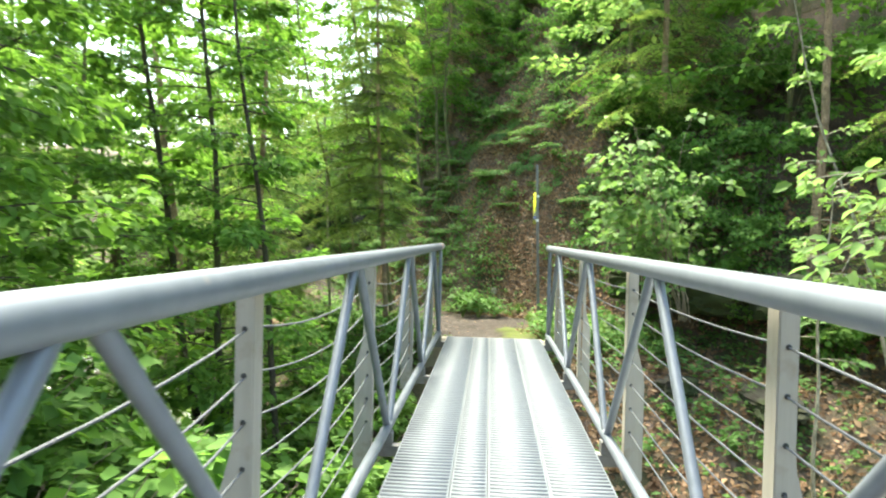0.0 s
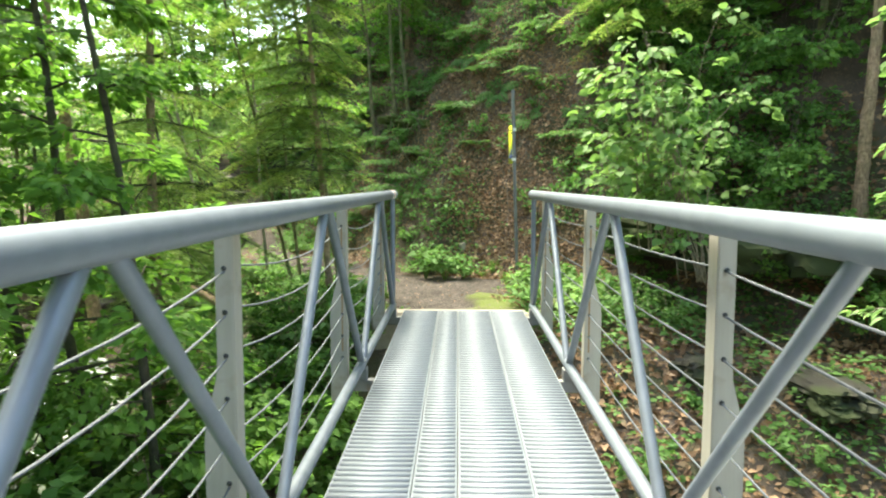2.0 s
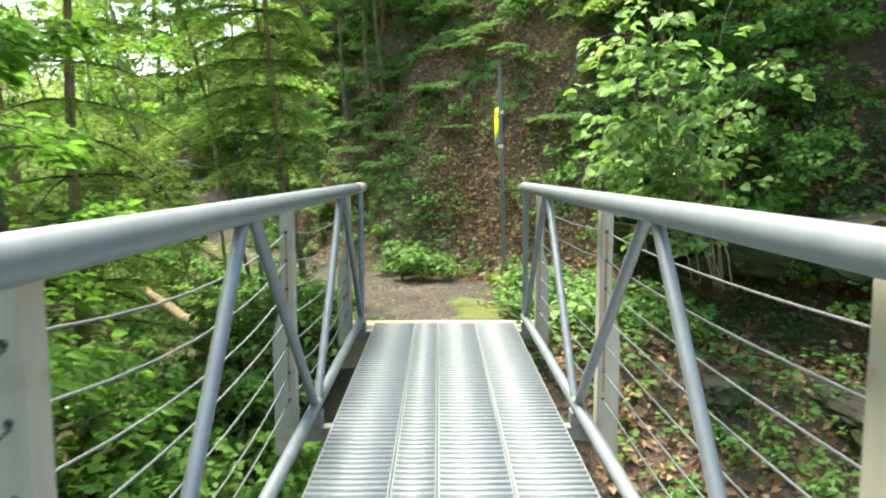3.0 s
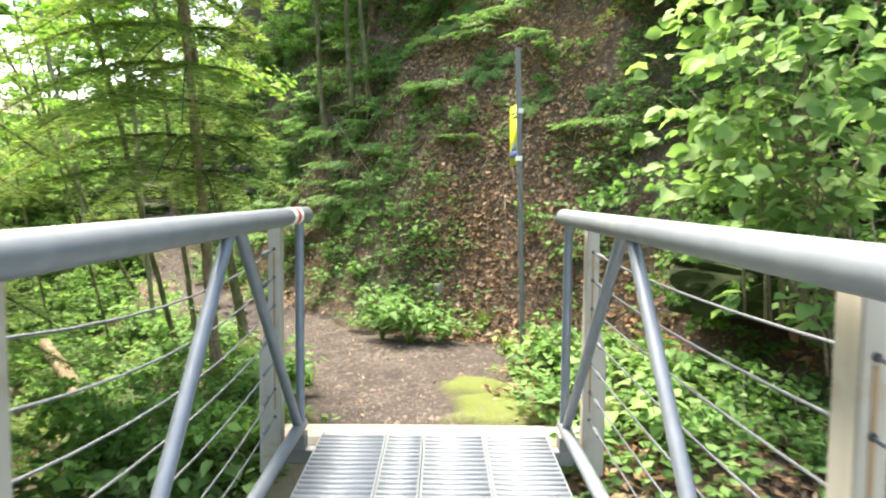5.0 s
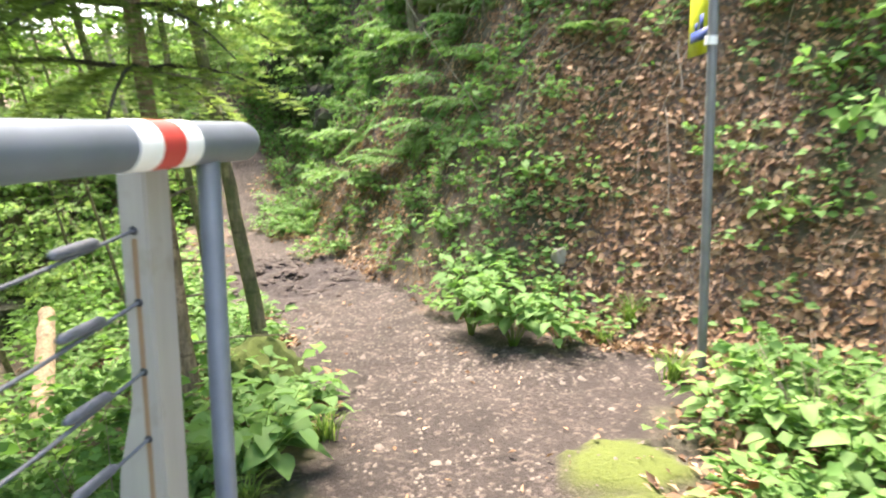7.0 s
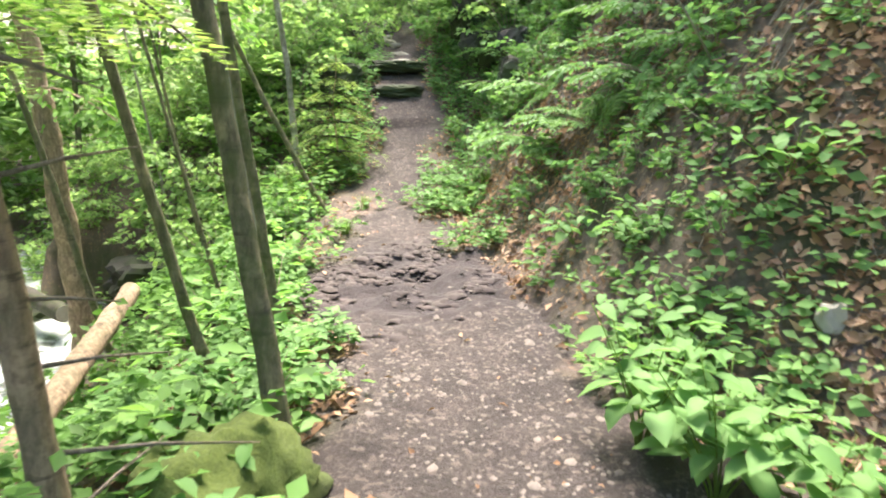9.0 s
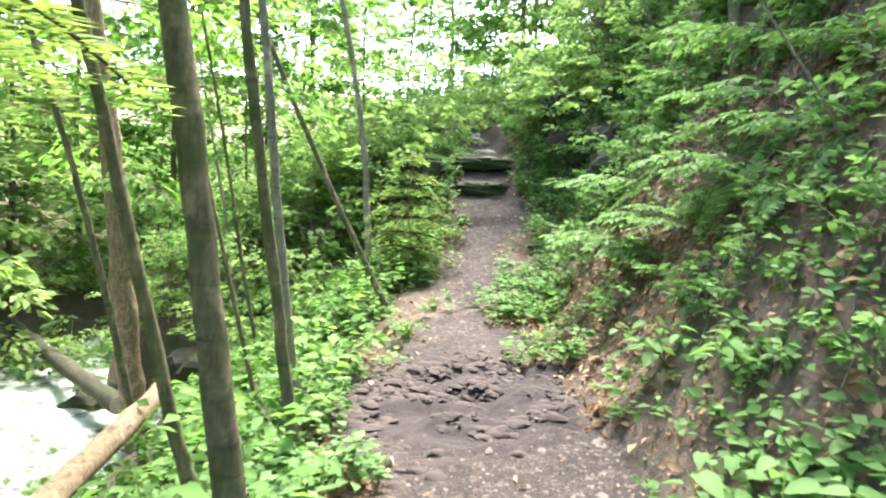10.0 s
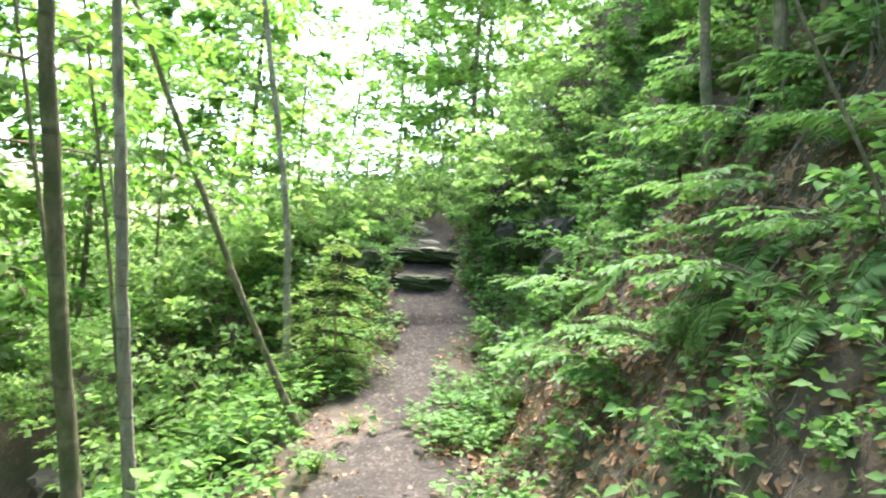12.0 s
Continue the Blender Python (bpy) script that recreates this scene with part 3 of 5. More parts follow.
# ---- sign post ----
def build_sign():
    base, top = arr((2.02, 8.33, -0.1)), arr((1.935, 8.28, 2.33))
    sg = thing("sign_post", "thin grey metal pole carrying a yellow notice", "sign")
    child("pole", smooth_mesh("pole", *tube_arrays([base, (base + top) / 2, top], [0.021] * 3, 14), GALV_DARK), sg, "dull grey steel pole")
    c = base + (top - base) * ((1.69 + 0.1) / 2.43)
    way = arr((-0.117, 0.993, 0))
    nrm = arr((-way[1], way[0], 0)) * -1
    def slab(u0, u1, z0, z1, t0, t1, name, mat, label=""):
        b = Bunch()
        v = [c + way * u + nrm * t + arr((0, 0, z)) for u in (u0, u1) for t in (t0, t1) for z in (z0, z1)]
        b.add(v, [(0, 2, 3), (0, 3, 1), (4, 5, 7), (4, 7, 6), (0, 1, 5), (0, 5, 4), (2, 6, 7), (2, 7, 3), (0, 4, 6), (0, 6, 2), (1, 3, 7), (1, 7, 5)])
        return child(name, b.mesh(name, mat, False), sg, label)
    slab(0.02, 0.33, -0.235, 0.235, -0.0015, 0.0015, "sign_plate", YELLOW, "bright yellow metal plate")
    for s in (-1, 1):
        t = sorted((s * 0.002, s * 0.003))
        for u0, u1, z0, z1, m in ((0.02, 0.06, 0.165, 0.185, BLACK), (0.075, 0.13, 0.165, 0.185, BLACK), (0.02, 0.10, 0.130, 0.150, BLACK),
                                  (0.02, 0.13, -0.175, -0.125, BLUE), (0.05, 0.075, -0.125, -0.06, BLUE), (0.085, 0.105, -0.125, -0.09, BLUE)):
            slab(u0 * 2.3, u1 * 2.3, z0, z1, t[0], t[1], "print", m)
    for z in (0.17, -0.19):
        p = c + arr((0, 0, z))
        child("clamp", smooth_mesh("clamp", *tube_arrays([p - arr((0, 0, 0.018)), p + arr((0, 0, 0.018))], [0.027, 0.027], 12), WHITE), sg, "pale metal clamp")


build_sign()


# ---- rocks ----
def rock_mesh(name, size, seed, material, sub=4, rough=0.3, flat=1.0):
    """A weathered block: a rounded cube broken by ridges and pits."""
    bm = bmesh.new()
    bmesh.ops.create_icosphere(bm, subdivisions=sub, radius=1.0)
    off = Vector((seed * 3.7, seed * 1.9, seed * 5.3))
    for v in bm.verts:
        p = v.co.normalized()
        m = max(abs(p.x), abs(p.y), abs(p.z))
        q = p / (m ** 0.55)
        d = 1 + rough * noise.noise(p * 1.3 + off) + rough * 0.7 * abs(noise.noise(p * 2.7 + off)) - 0.22 * abs(noise.noise(p * 5.5 + off)) + 0.09 * noise.noise(p * 11 + off) + 0.05 * noise.noise(p * 23 + off)
        v.co = Vector((q.x * d * size[0], q.y * d * size[1], q.z * d * size[2] * flat))
    me = bpy.data.meshes.new(name)
    bm.to_mesh(me)
    bm.free()
    me.materials.append(material)
    me.polygons.foreach_set("use_smooth", np.ones(len(me.polygons), bool))
    if material != MOSS:
        me.set_sharp_from_angle(angle=radians(28))
    return me


def rock(name, at, size, seed, material, label, turn=0, group=""):
    ob = new(name, rock_mesh(name, size, seed, material, 4 if max(size) > 0.2 else 3))
    ob.matrix_world = pose(*at, 0, 0, turn)
    return tagged(ob, label, "rock", group)


rock("stone", (1.35, 9.38, float(land(arr([1.35]), arr([9.38]))[0]) + 0.03), (0.042, 0.032, 0.055), 1, ROCK_PALE, "pale limestone lying on the leafy slope", 20)
for k, (x, y, lift, w) in enumerate(((-3.36, 14.34, 0.00, 0.30), (-3.62, 14.68, 0.07, 0.36))):
    z = float(land(arr([x]), arr([y]))[0]) + lift
    rock("stone_step", (x, y, z), (w, 0.19, 0.075), 2 + k, ROCK_AND_SHADE, "flat dark stone slab forming a path step", 36 + 8 * k, "stone steps on the path")
for k in range(14):
    x, y = -3.75 - 0.11 * k + rng.uniform(-0.25, 0.25), 15.0 + 0.11 * k + rng.uniform(-0.2, 0.2)
    rock("path_stone", (x, y, float(land(arr([x]), arr([y]))[0])), (rng.uniform(0.05, 0.14), rng.uniform(0.05, 0.1), rng.uniform(0.03, 0.06)), 80 + k, ROCK_PALE, "grey stone set in the rising path", rng.uniform(0, 180), "stones in the rising path")

# ---- plants ----
def ground_z(x, y):
    return float(land(arr([x]), arr([y]))[0])


def trunk_line(x, y, height, lean=(0, 0), wob=0.06, sink=0.25, n=14):
    z0 = ground_z(x, y)
    t = np.linspace(0, 1, n)
    ph = rng.uniform(0, 6, 4)
    px = x + lean[0] * t * height + wob * (np.sin(t * 5 + ph[0]) - np.sin(ph[0])) + 0.4 * wob * (np.sin(t * 13 + ph[1]) - np.sin(ph[1]))
    py = y + lean[1] * t * height + wob * (np.sin(t * 4 + ph[2]) - np.sin(ph[2])) + 0.4 * wob * (np.sin(t * 11 + ph[3]) - np.sin(ph[3]))
    return np.stack([px, py, z0 - sink + t * (height + sink)], -1)


def tree(x, y, height, dia, lean=(0, 0), bark=None, leaf=None, first=1.6, branches=26, n_leaf=110, size=0.075, reach=1.6, label="", name="tree", wob=0.06, droop=0.2,
         narrow=0.55, group="trees along the ravine", joined=False, sweep=None):
    line = trunk_line(x, y, height, lean, wob)
    base = arr((x, y, ground_z(x, y)))
    line = line - base
    t = np.linspace(0, 1, len(line))
    tr = thing(name, label or "slender deciduous tree with layered light green leaves", "tree", group, at=tuple(base))
    rad = dia / 2 * (1.0 - 0.75 * t) * (1 + 0.55 * np.exp(-t * height / 0.14))
    tt = np.linspace(0, 1, 60)
    fine = np.stack([np.interp(tt, t, line[:, i]) for i in range(3)], -1)
    fine[1:-1, :2] += rng.normal(0, dia * 0.035, (58, 2))
    child("trunk", smooth_mesh("trunk", *tube_arrays(fine, np.interp(tt, t, rad) * rng.uniform(0.94, 1.07, 60), 12), bark or BARK), tr)
    tw, lv = Bunch(), []
    for k in range(branches):
        zz = first + (height - first) * ((k + rng.uniform(0, 0.9)) / branches)
        s = min((zz + 0.25) / (height + 0.25), 0.98)
        o = arr([np.interp(s, t, line[:, i]) for i in range(3)])
        az = k * 2.4 + rng.uniform(-0.5, 0.5)
        if sweep is not None and rng.uniform() < 0.6:
            az = sweep + rng.normal(0, 0.7)
        ln = reach * rng.uniform(0.55, 1.15) * (1.05 - 0.6 * s)
        way = (math.cos(az), math.sin(az), rng.uniform(0.0, 0.45))
        p, al, up, sz, bl = spray(o, way, ln, int(n_leaf * rng.uniform(0.7, 1.2)), size, droop=droop)
        lv.append((p, al, up, sz))
        limb = Bunch() if not joined else tw
        limb.tube(bl[::(2 if joined else 1)], np.linspace(min(max(dia * 0.13, 0.006), 0.013), 0.0025, len(bl[::(2 if joined else 1)])), 3 if joined else 5)
        if joined:
            continue
        side = np.cross(bl[3] - bl[0], (0, 0, 1.0))
        side /= np.linalg.norm(side) + 1e-9
        for q in (1, 2, 3, 4):
            e = bl[q] + (bl[q + 1] - bl[q]) * 0.8 + side * (0.26 if q % 2 else -0.26) * ln * (1.1 - q / 6) - arr((0, 0, 0.05 * ln))
            limb.tube([bl[q], (bl[q] + e) / 2, e], [0.004, 0.003, 0.0015], 4)
        if not joined:
            child("limb", limb.mesh("limb", bark or BARK), tr)
    if joined:
        tagged(child("twig_mass", tw.mesh("twig_mass", bark or BARK), tr), kind="stuff")
    p, al, up, sz = [np.concatenate(c) for c in zip(*lv)]
    child("crown", quick_mesh("crown", *(plain_leaves if joined else leaves)(p, al, up, sz, narrow), leaf or LEAF), tr)
    return tr


def needle_quads(pos, along, up, size, width=0.34):
    pos, along, up, size = arr(pos), arr(along), arr(up), arr(size)[:, None]
    along = along / (np.linalg.norm(along, axis=1)[:, None] + 1e-9)
    side = np.cross(along, up)
    side /= np.linalg.norm(side, axis=1)[:, None] + 1e-9
    v = np.stack([pos - side * size * width * 0.5, pos + side * size * width * 0.5, pos + along * size], 1).reshape(-1, 3)
    return v, np.arange(len(v)).reshape(-1, 3)


def spruce(x, y, height, reach, dia=0.12, whorls=18, first=0.5, name="spruce", label="", lean=(0, 0), per=5, stubs=0, dense=1.0, short=None):
    """Conifer: whorls of drooping branches, each a flat fan of side twigs set with needles."""
    base = arr((x, y, ground_z(x, y)))
    line = trunk_line(x, y, height, lean, 0.03) - base
    t = np.linspace(0, 1, len(line))
    tr = thing(name, label or "spruce with flat drooping sprays of needles", "tree", "spruces", at=tuple(base))
    tt = np.linspace(0, 1, 60)
    fine = np.stack([np.interp(tt, t, line[:, i]) for i in range(3)], -1)
    child("trunk", smooth_mesh("trunk", *tube_arrays(fine, dia / 2 * (1 - 0.8 * tt) * rng.uniform(0.93, 1.09, 60) * (1 + 0.5 * np.exp(-tt * height / 0.15)), 12), BARK_BROWN), tr)
    for k in range(stubs):
        s = 0.02 + 0.30 * (k + rng.uniform(0, 0.8)) / stubs
        o = arr([np.interp(s, t, line[:, i]) for i in range(3)])
        az = rng.uniform(0, 6.28)
        d = arr((math.cos(az), math.sin(az), rng.uniform(-0.25, 0.25)))
        ln = rng.uniform(0.08, 0.5)
        child("dead_branch", Bunch().tube([o, o + d * ln * 0.5, o + d * ln + arr((0, 0, -0.05 * ln))], [0.007, 0.005, 0.002], 5).mesh("dead_branch", TWIG), tr)
    lv = []
    for k in range(whorls):
        zz = first + (height - first) * (k + 0.3) / whorls
        s = (zz + 0.25) / (height + 0.25)
        o = arr([np.interp(s, t, line[:, i]) for i in range(3)])
        for j in range(per):
            az = k * 0.9 + j * 6.283 / per + rng.uniform(-0.25, 0.25)
            ln = reach * (1.08 - s) * rng.uniform(0.7, 1.1)
            if short and math.cos(az - short) > 0.1:
                ln = min(ln, 0.55)
            way = arr((math.cos(az), math.sin(az), rng.uniform(-0.12, 0.12)))
            side = arr((-math.sin(az), math.cos(az), 0))
            u6 = np.linspace(0, 1, 6)
            bl = o + way * (ln * u6)[:, None]
            bl[:, 2] += ln * (0.10 * u6 - 0.42 * u6 ** 2)
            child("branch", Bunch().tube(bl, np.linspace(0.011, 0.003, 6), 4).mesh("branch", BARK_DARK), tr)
            m = max(6, int(dense * ln / 0.075))
            for q in range(m + 1):
                u = 0.15 + 0.85 * q / m
                b0 = arr([np.interp(u, u6, bl[:, i]) for i in range(3)])
                sl = (0.34 * ln * (1.12 - u) + 0.07) * rng.uniform(0.7, 1.1)
                for sg in (-1, 1):
                    d = way * 0.62 + side * sg * 0.8
                    d = d / np.linalg.norm(d)
                    nn = max(4, int(dense * sl / 0.013))
                    w = np.linspace(0, 1, nn)
                    p = b0 + d * (sl * w)[:, None]
                    p[:, 2] -= sl * (0.18 * w + 0.45 * w ** 2) + rng.normal(0, 0.006, nn)
                    sd = np.cross(d, (0, 0, 1.0))
                    al = d * 0.8 + sd * (np.where(np.arange(nn) % 2, 1.0, -1.0) * rng.uniform(0.4, 1.0, nn))[:, None]
                    lv.append((p, al, np.array([0, 0, 1.0]) + rng.normal(0, 0.3, (nn, 3)), rng.uniform(0.036, 0.058, nn)))
    p, al, up, sz = [np.concatenate(c) for c in zip(*lv)]
    child("crown", quick_mesh("crown", *needle_quads(p, al, up, sz), NEEDLE), tr)
    return tr


def shrub(at, height, reach, stems, n_leaf, size, leaf, label, name="shrub", group="", narrow=0.7, way=None, droop=0.25, category="shrub", per=4, joined=True):
    base = arr((at[0], at[1], ground_z(*at) if len(at) == 2 else at[2]))
    sh = thing(name, label, category, group, at=tuple(base))
    tw, lv = Bunch(), []
    for k in range(stems):
        az = rng.uniform(0, 6.28) if way is None else way + rng.normal(0, 0.6)
        h, r = height * rng.uniform(0.6, 1.05), reach * rng.uniform(0.3, 1.0)
        tt = np.linspace(0, 1, 7)
        o = arr((rng.normal(0, 0.05 * height), rng.normal(0, 0.05 * height), -0.08))
        line = np.stack([o[0] + math.cos(az) * r * tt ** 1.4, o[1] + math.sin(az) * r * tt ** 1.4, o[2] + h * (1.25 * tt - 0.25 * tt ** 2.5)], -1)
        line[1:-1] += rng.normal(0, 0.012 * height, (5, 3))
        b = tw if joined else Bunch()
        if joined:
            b.tube(line[::3], np.linspace(0.004 + 0.003 * height, 0.0018, 3), 3)
        else:
            b.tube(line, np.linspace(0.004 + 0.003 * height, 0.0018, 7), 5)
        for q in range(per):
            u = 0.25 + 0.75 * (q + rng.uniform(0, 1)) / per
            b0 = arr([np.interp(u, tt, line[:, i]) for i in range(3)])
            a2 = az + rng.uniform(-1.8, 1.8)
            p, al, up, sz, bl = spray(b0, (math.cos(a2), math.sin(a2), rng.uniform(-0.1, 0.5)), reach * rng.uniform(0.25, 0.6), max(3, n_leaf // per), size, 0.4, droop)
            lv.append((p, al, up, sz))
            if not joined:
                b.tube(bl, np.linspace(0.0028, 0.0012, len(bl)), 3)
        if not joined:
            child("stem", b.mesh("stem", TWIG), sh)
    if joined:
        tagged(child("stalk_mass", tw.mesh("stalk_mass", TWIG), sh), kind="stuff")
    p, al, up, sz = [np.concatenate(c) for c in zip(*lv)]
    child("foliage", quick_mesh("foliage", *(plain_leaves if joined else leaves)(p, al, up, sz, narrow), leaf), sh)
    return sh


def place(proto, x, y, scale=1.0, turn=None, sink=0.0, lie=0.0):
    if lie:
        e = 0.12
        n = Vector((ground_z(x - e, y) - ground_z(x + e, y), ground_z(x, y - e) - ground_z(x, y + e), 2 * e)).normalized()
        q = Vector((0, 0, 1)).rotation_difference(Vector((0, 0, 1)).lerp(n, lie)).to_matrix().to_4x4()
        return copy_thing(proto, Matrix.Translation((x, y, ground_z(x, y) - sink)) @ q @ Euler((0, 0, rng.uniform(0, 6.28) if turn is None else turn)).to_matrix().to_4x4() @ Matrix.Scale(scale, 4))
    ob = copy_thing(proto, Matrix.Translation((x, y, ground_z(x, y) - sink)) @ Euler((0, 0, rng.uniform(0, 6.28) if turn is None else turn)).to_matrix().to_4x4() @ Matrix.Scale(scale, 4))
    return ob


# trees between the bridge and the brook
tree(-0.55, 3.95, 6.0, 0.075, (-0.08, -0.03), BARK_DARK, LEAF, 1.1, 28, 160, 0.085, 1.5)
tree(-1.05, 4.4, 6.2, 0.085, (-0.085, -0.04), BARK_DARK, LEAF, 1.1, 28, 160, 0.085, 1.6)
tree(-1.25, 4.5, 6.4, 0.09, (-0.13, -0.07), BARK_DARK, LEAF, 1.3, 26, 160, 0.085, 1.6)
# trees along the path
spruce(-0.160, 7.70, 6.0, 1.8, 0.082, 20, 1.4, lean=(-0.055, -0.081), stubs=9, dense=1.5, short=0.9, label="brown scaly spruce with dead branch stubs")
tree(-0.150, 8.457, 7.0, 0.078, (-0.145, -0.063), BARK, LEAF, 4.0, 9, 110, 0.085, 1.4, wob=0.015)
tree(-0.850, 9.262, 6.0, 0.050, (-0.075, -0.124), BARK, LEAF, 2.2, 12, 110, 0.08, 1.5, wob=0.02)
tree(-1.455, 9.85, 6.0, 0.050, (-0.02, -0.14), BARK_PALE, LEAF, 2.2, 12, 110, 0.08, 1.5, wob=0.025)
tree(-0.80, 8.85, 7.0, 0.050, (-0.15, -0.20), BARK, LEAF, 2.4, 14, 100, 0.08, 1.2, "thin leaning sapling with few leaves")
tree(-2.35, 11.75, 6.5, 0.05, (-0.36, -0.32), BARK, LEAF, 3.0, 12, 90, 0.08, 1.1, "thin leaning sapling with few leaves")
tree(-3.45, 12.60, 6.5, 0.075, (-0.09, -0.10), BARK_PALE, LEAF, 2.0, 18, 120, 0.08, 1.6, "straight sapling with pale grey bark")
tree(-4.55, 10.85, 8.0, 0.23, (-0.06, -0.12), BARK_BROWN, LEAF, 2.2, 22, 150, 0.09, 2.4, "old tree with peeling brown bark by the brook")
tree(-1.9, 1.1, 5.5, 0.09, (0.02, 0.0), BARK_DARK, LEAF, 1.3, 32, 150, 0.10, 2.0, sweep=0.4)
tree(-2.6, 2.9, 6.0, 0.10, (0.02, 0.0), BARK_DARK, LEAF, 1.3, 32, 150, 0.10, 2.0, sweep=0.2)
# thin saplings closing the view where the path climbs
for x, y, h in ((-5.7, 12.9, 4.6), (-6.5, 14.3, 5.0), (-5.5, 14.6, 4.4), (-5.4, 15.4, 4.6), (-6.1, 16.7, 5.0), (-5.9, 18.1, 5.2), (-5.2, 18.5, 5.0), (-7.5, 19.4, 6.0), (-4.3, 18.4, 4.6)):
    tree(x, y, h, 0.035, (rng.uniform(-0.05, 0.05), rng.uniform(-0.05, 0.05)), BARK, LEAF_SUNLIT, 0.9, 18, 62, 0.095, 1.25, "thin sapling with sparse bright leaves", joined=True, wob=0.03)
# thin stems between the path and the brook
for x, y, h, dia, ln, bark in ((-1.99, 10.06, 5.0, 0.028, (-0.176, -0.178), BARK), (-3.03, 11.02, 5.2, 0.032, (-0.132, -0.134), BARK), 
                               (-3.1, 10.04, 5.6, 0.055, (-0.118, -0.223), BARK), (-5.1, 12.43, 5.0, 0.04, (-0.112, -0.147), BARK_PALE)):
    tree(x, y, h, dia, ln, bark, LEAF, 2.0, 9, 70, 0.08, 1.0, "thin leaning sapling above the brook", wob=0.03)
tree(4.4, 1.7, 5.2, 0.07, (-0.04, 0.0), BARK_PALE, LEAF_PALE, 3.0, 14, 70, 0.10, 1.9, "young maple with bright leaves overhanging the rail", sweep=3.3)
# conifers
spruce(-1.55, 6.2, 6.0, 1.75, 0.13, 16, 1.3, dense=1.3)
spruce(-3.0, 12.55, 1.25, 0.8, 0.03, 8, 0.12, label="young spruce beside the path")

# hazel bush overhanging the rail
hz = "hazel bush with pale round leaves hanging over the rail"
shrub((3.3, 6.8, 0.6), 2.1, 1.0, 15, 52, 0.105, LEAF_PALE, hz, "hazel_bush", "hazel bushes", 0.8, -2.2, 0.3, per=5, joined=False)
shrub((3.65, 6.5, 0.35), 1.7, 1.0, 12, 48, 0.105, LEAF_PALE, hz, "hazel_bush", "hazel bushes", 0.8, 2.6, 0.3, per=5, joined=False)
# bare thin stems beside the bridge
for x, y, h, ln in ((5.3, 4.45, 4.6, (-0.31, -0.03)), (4.3, 4.25, 3.0, (-0.03, -0.05))):
    tree(x, y, h, 0.042, ln, BARK_PALE, LEAF_PALE, 1.4, 12, 30, 0.085, 0.8, "thin pale sapling with sparse leaves")

# shrubs under the bridge's side, on the bank of the brook
brambles = [shrub((-60 - 6 * k, -60, 0), 1.35, 1.05, 17, 150, 0.09, LEAF_DARK, "dense leafy bramble shrub with dark green leaves", "bramble_shrub", "brambles by the bridge", 0.72) for k in range(3)]
# these shrubs take the paler leaf colour, which paints them as sunlit
path_shrubs = [shrub((-60 - 6 * k, -66, 0), 1.0, 0.9, 12, 90, 0.085, LEAF_SUNLIT, "light green leafy shrub beside the path", "shrub", "shrubs along the path", 0.65) for k in range(2)]
for x, y, s in ((-0.1, 5.3, 0.9), (-0.3, 4.2, 1.0), (-0.2, 3.1, 1.05), (-0.35, 2.0, 1.15), (-0.5, 0.9, 1.2), (-1.2, 1.6, 1.3), (-1.3, 2.8, 1.25), (-1.5, 3.8, 1.2),
                (-1.2, 5.2, 1.1), (-0.5, 6.1, 0.85), (-2.2, 2.2, 1.4), (-2.4, 3.4, 1.4), (-2.3, 4.8, 1.2), (-0.9, 0.1, 1.25), (-1.9, 0.6, 1.4), (-3.2, 1.4, 1.5), (-3.4, 3.0, 1.4),
                (0.1, 6.7, 0.5), (-0.5, 7.0, 0.6), (-3.3, 7.6, 0.9), (-2.2, 8.2, 0.7), (-3.2, 11.2, 0.8), (-4.0, 12.3, 0.9), (-4.9, 12.3, 0.75), (-6.08, 12.03, 0.55), (-6.14, 11.71, 0.55), (-6.15, 12.47, 0.55), (-6.16, 11.92, 0.55), (-6.54, 12.39, 0.55), (-5.2, 12.9, 0.8), (-4.6, 11.9, 0.7), (-5.5, 13.5, 0.8), (-4.5, 12.7, 0.7), (-4.4, 13.6, 1.0), (-3.6, 13.4, 0.6)):
    place(brambles[int(rng.integers(3))] if y < 7.2 else path_shrubs[int(rng.integers(2))], x, y, s)
for x, y in ((-7.2, 10.2), (-7.6, 11.6), (-8.0, 13.0), (-8.8, 9.2), (-9.6, 11.4), (-7.0, 8.0), (-8.2, 7.0), (-6.2, 6.6), (-5.6, 5.0), (-5.0, 3.6), (-6.8, 4.6), (-9.2, 13.8), (-10.4, 10.4), (-9.4, 15.6), (-6.2, 14.0),
             (-5.2, 15.2), (-5.0, 14.2), (-4.7, 13.0), (-5.3, 13.4), (-4.9, 13.9), (-5.6, 14.6), (-5.2, 12.4), (-5.8, 13.2), (-5.6, 15.6), (-6.2, 15.2), (-3.1, 15.5), (-2.7, 15.1), (-2.1, 14.9), (-1.9, 14.4), (-2.4, 15.1), (-1.6, 14.9), (-2.5, 15.4), (-2.9, 15.9), (-3.3, 16.6), (-3.6, 17.6), (-3.2, 18.6), (-2.2, 15.9), (-2.6, 16.8), (-4.9, 17.4), (-4.4, 15.0), (-6.4, 17.4), (-7.6, 19.4), (-8.8, 18.0), (-5.6, 18.6)):
    place(path_shrubs[int(rng.integers(2))], x, y, rng.uniform(0.7, 1.2))
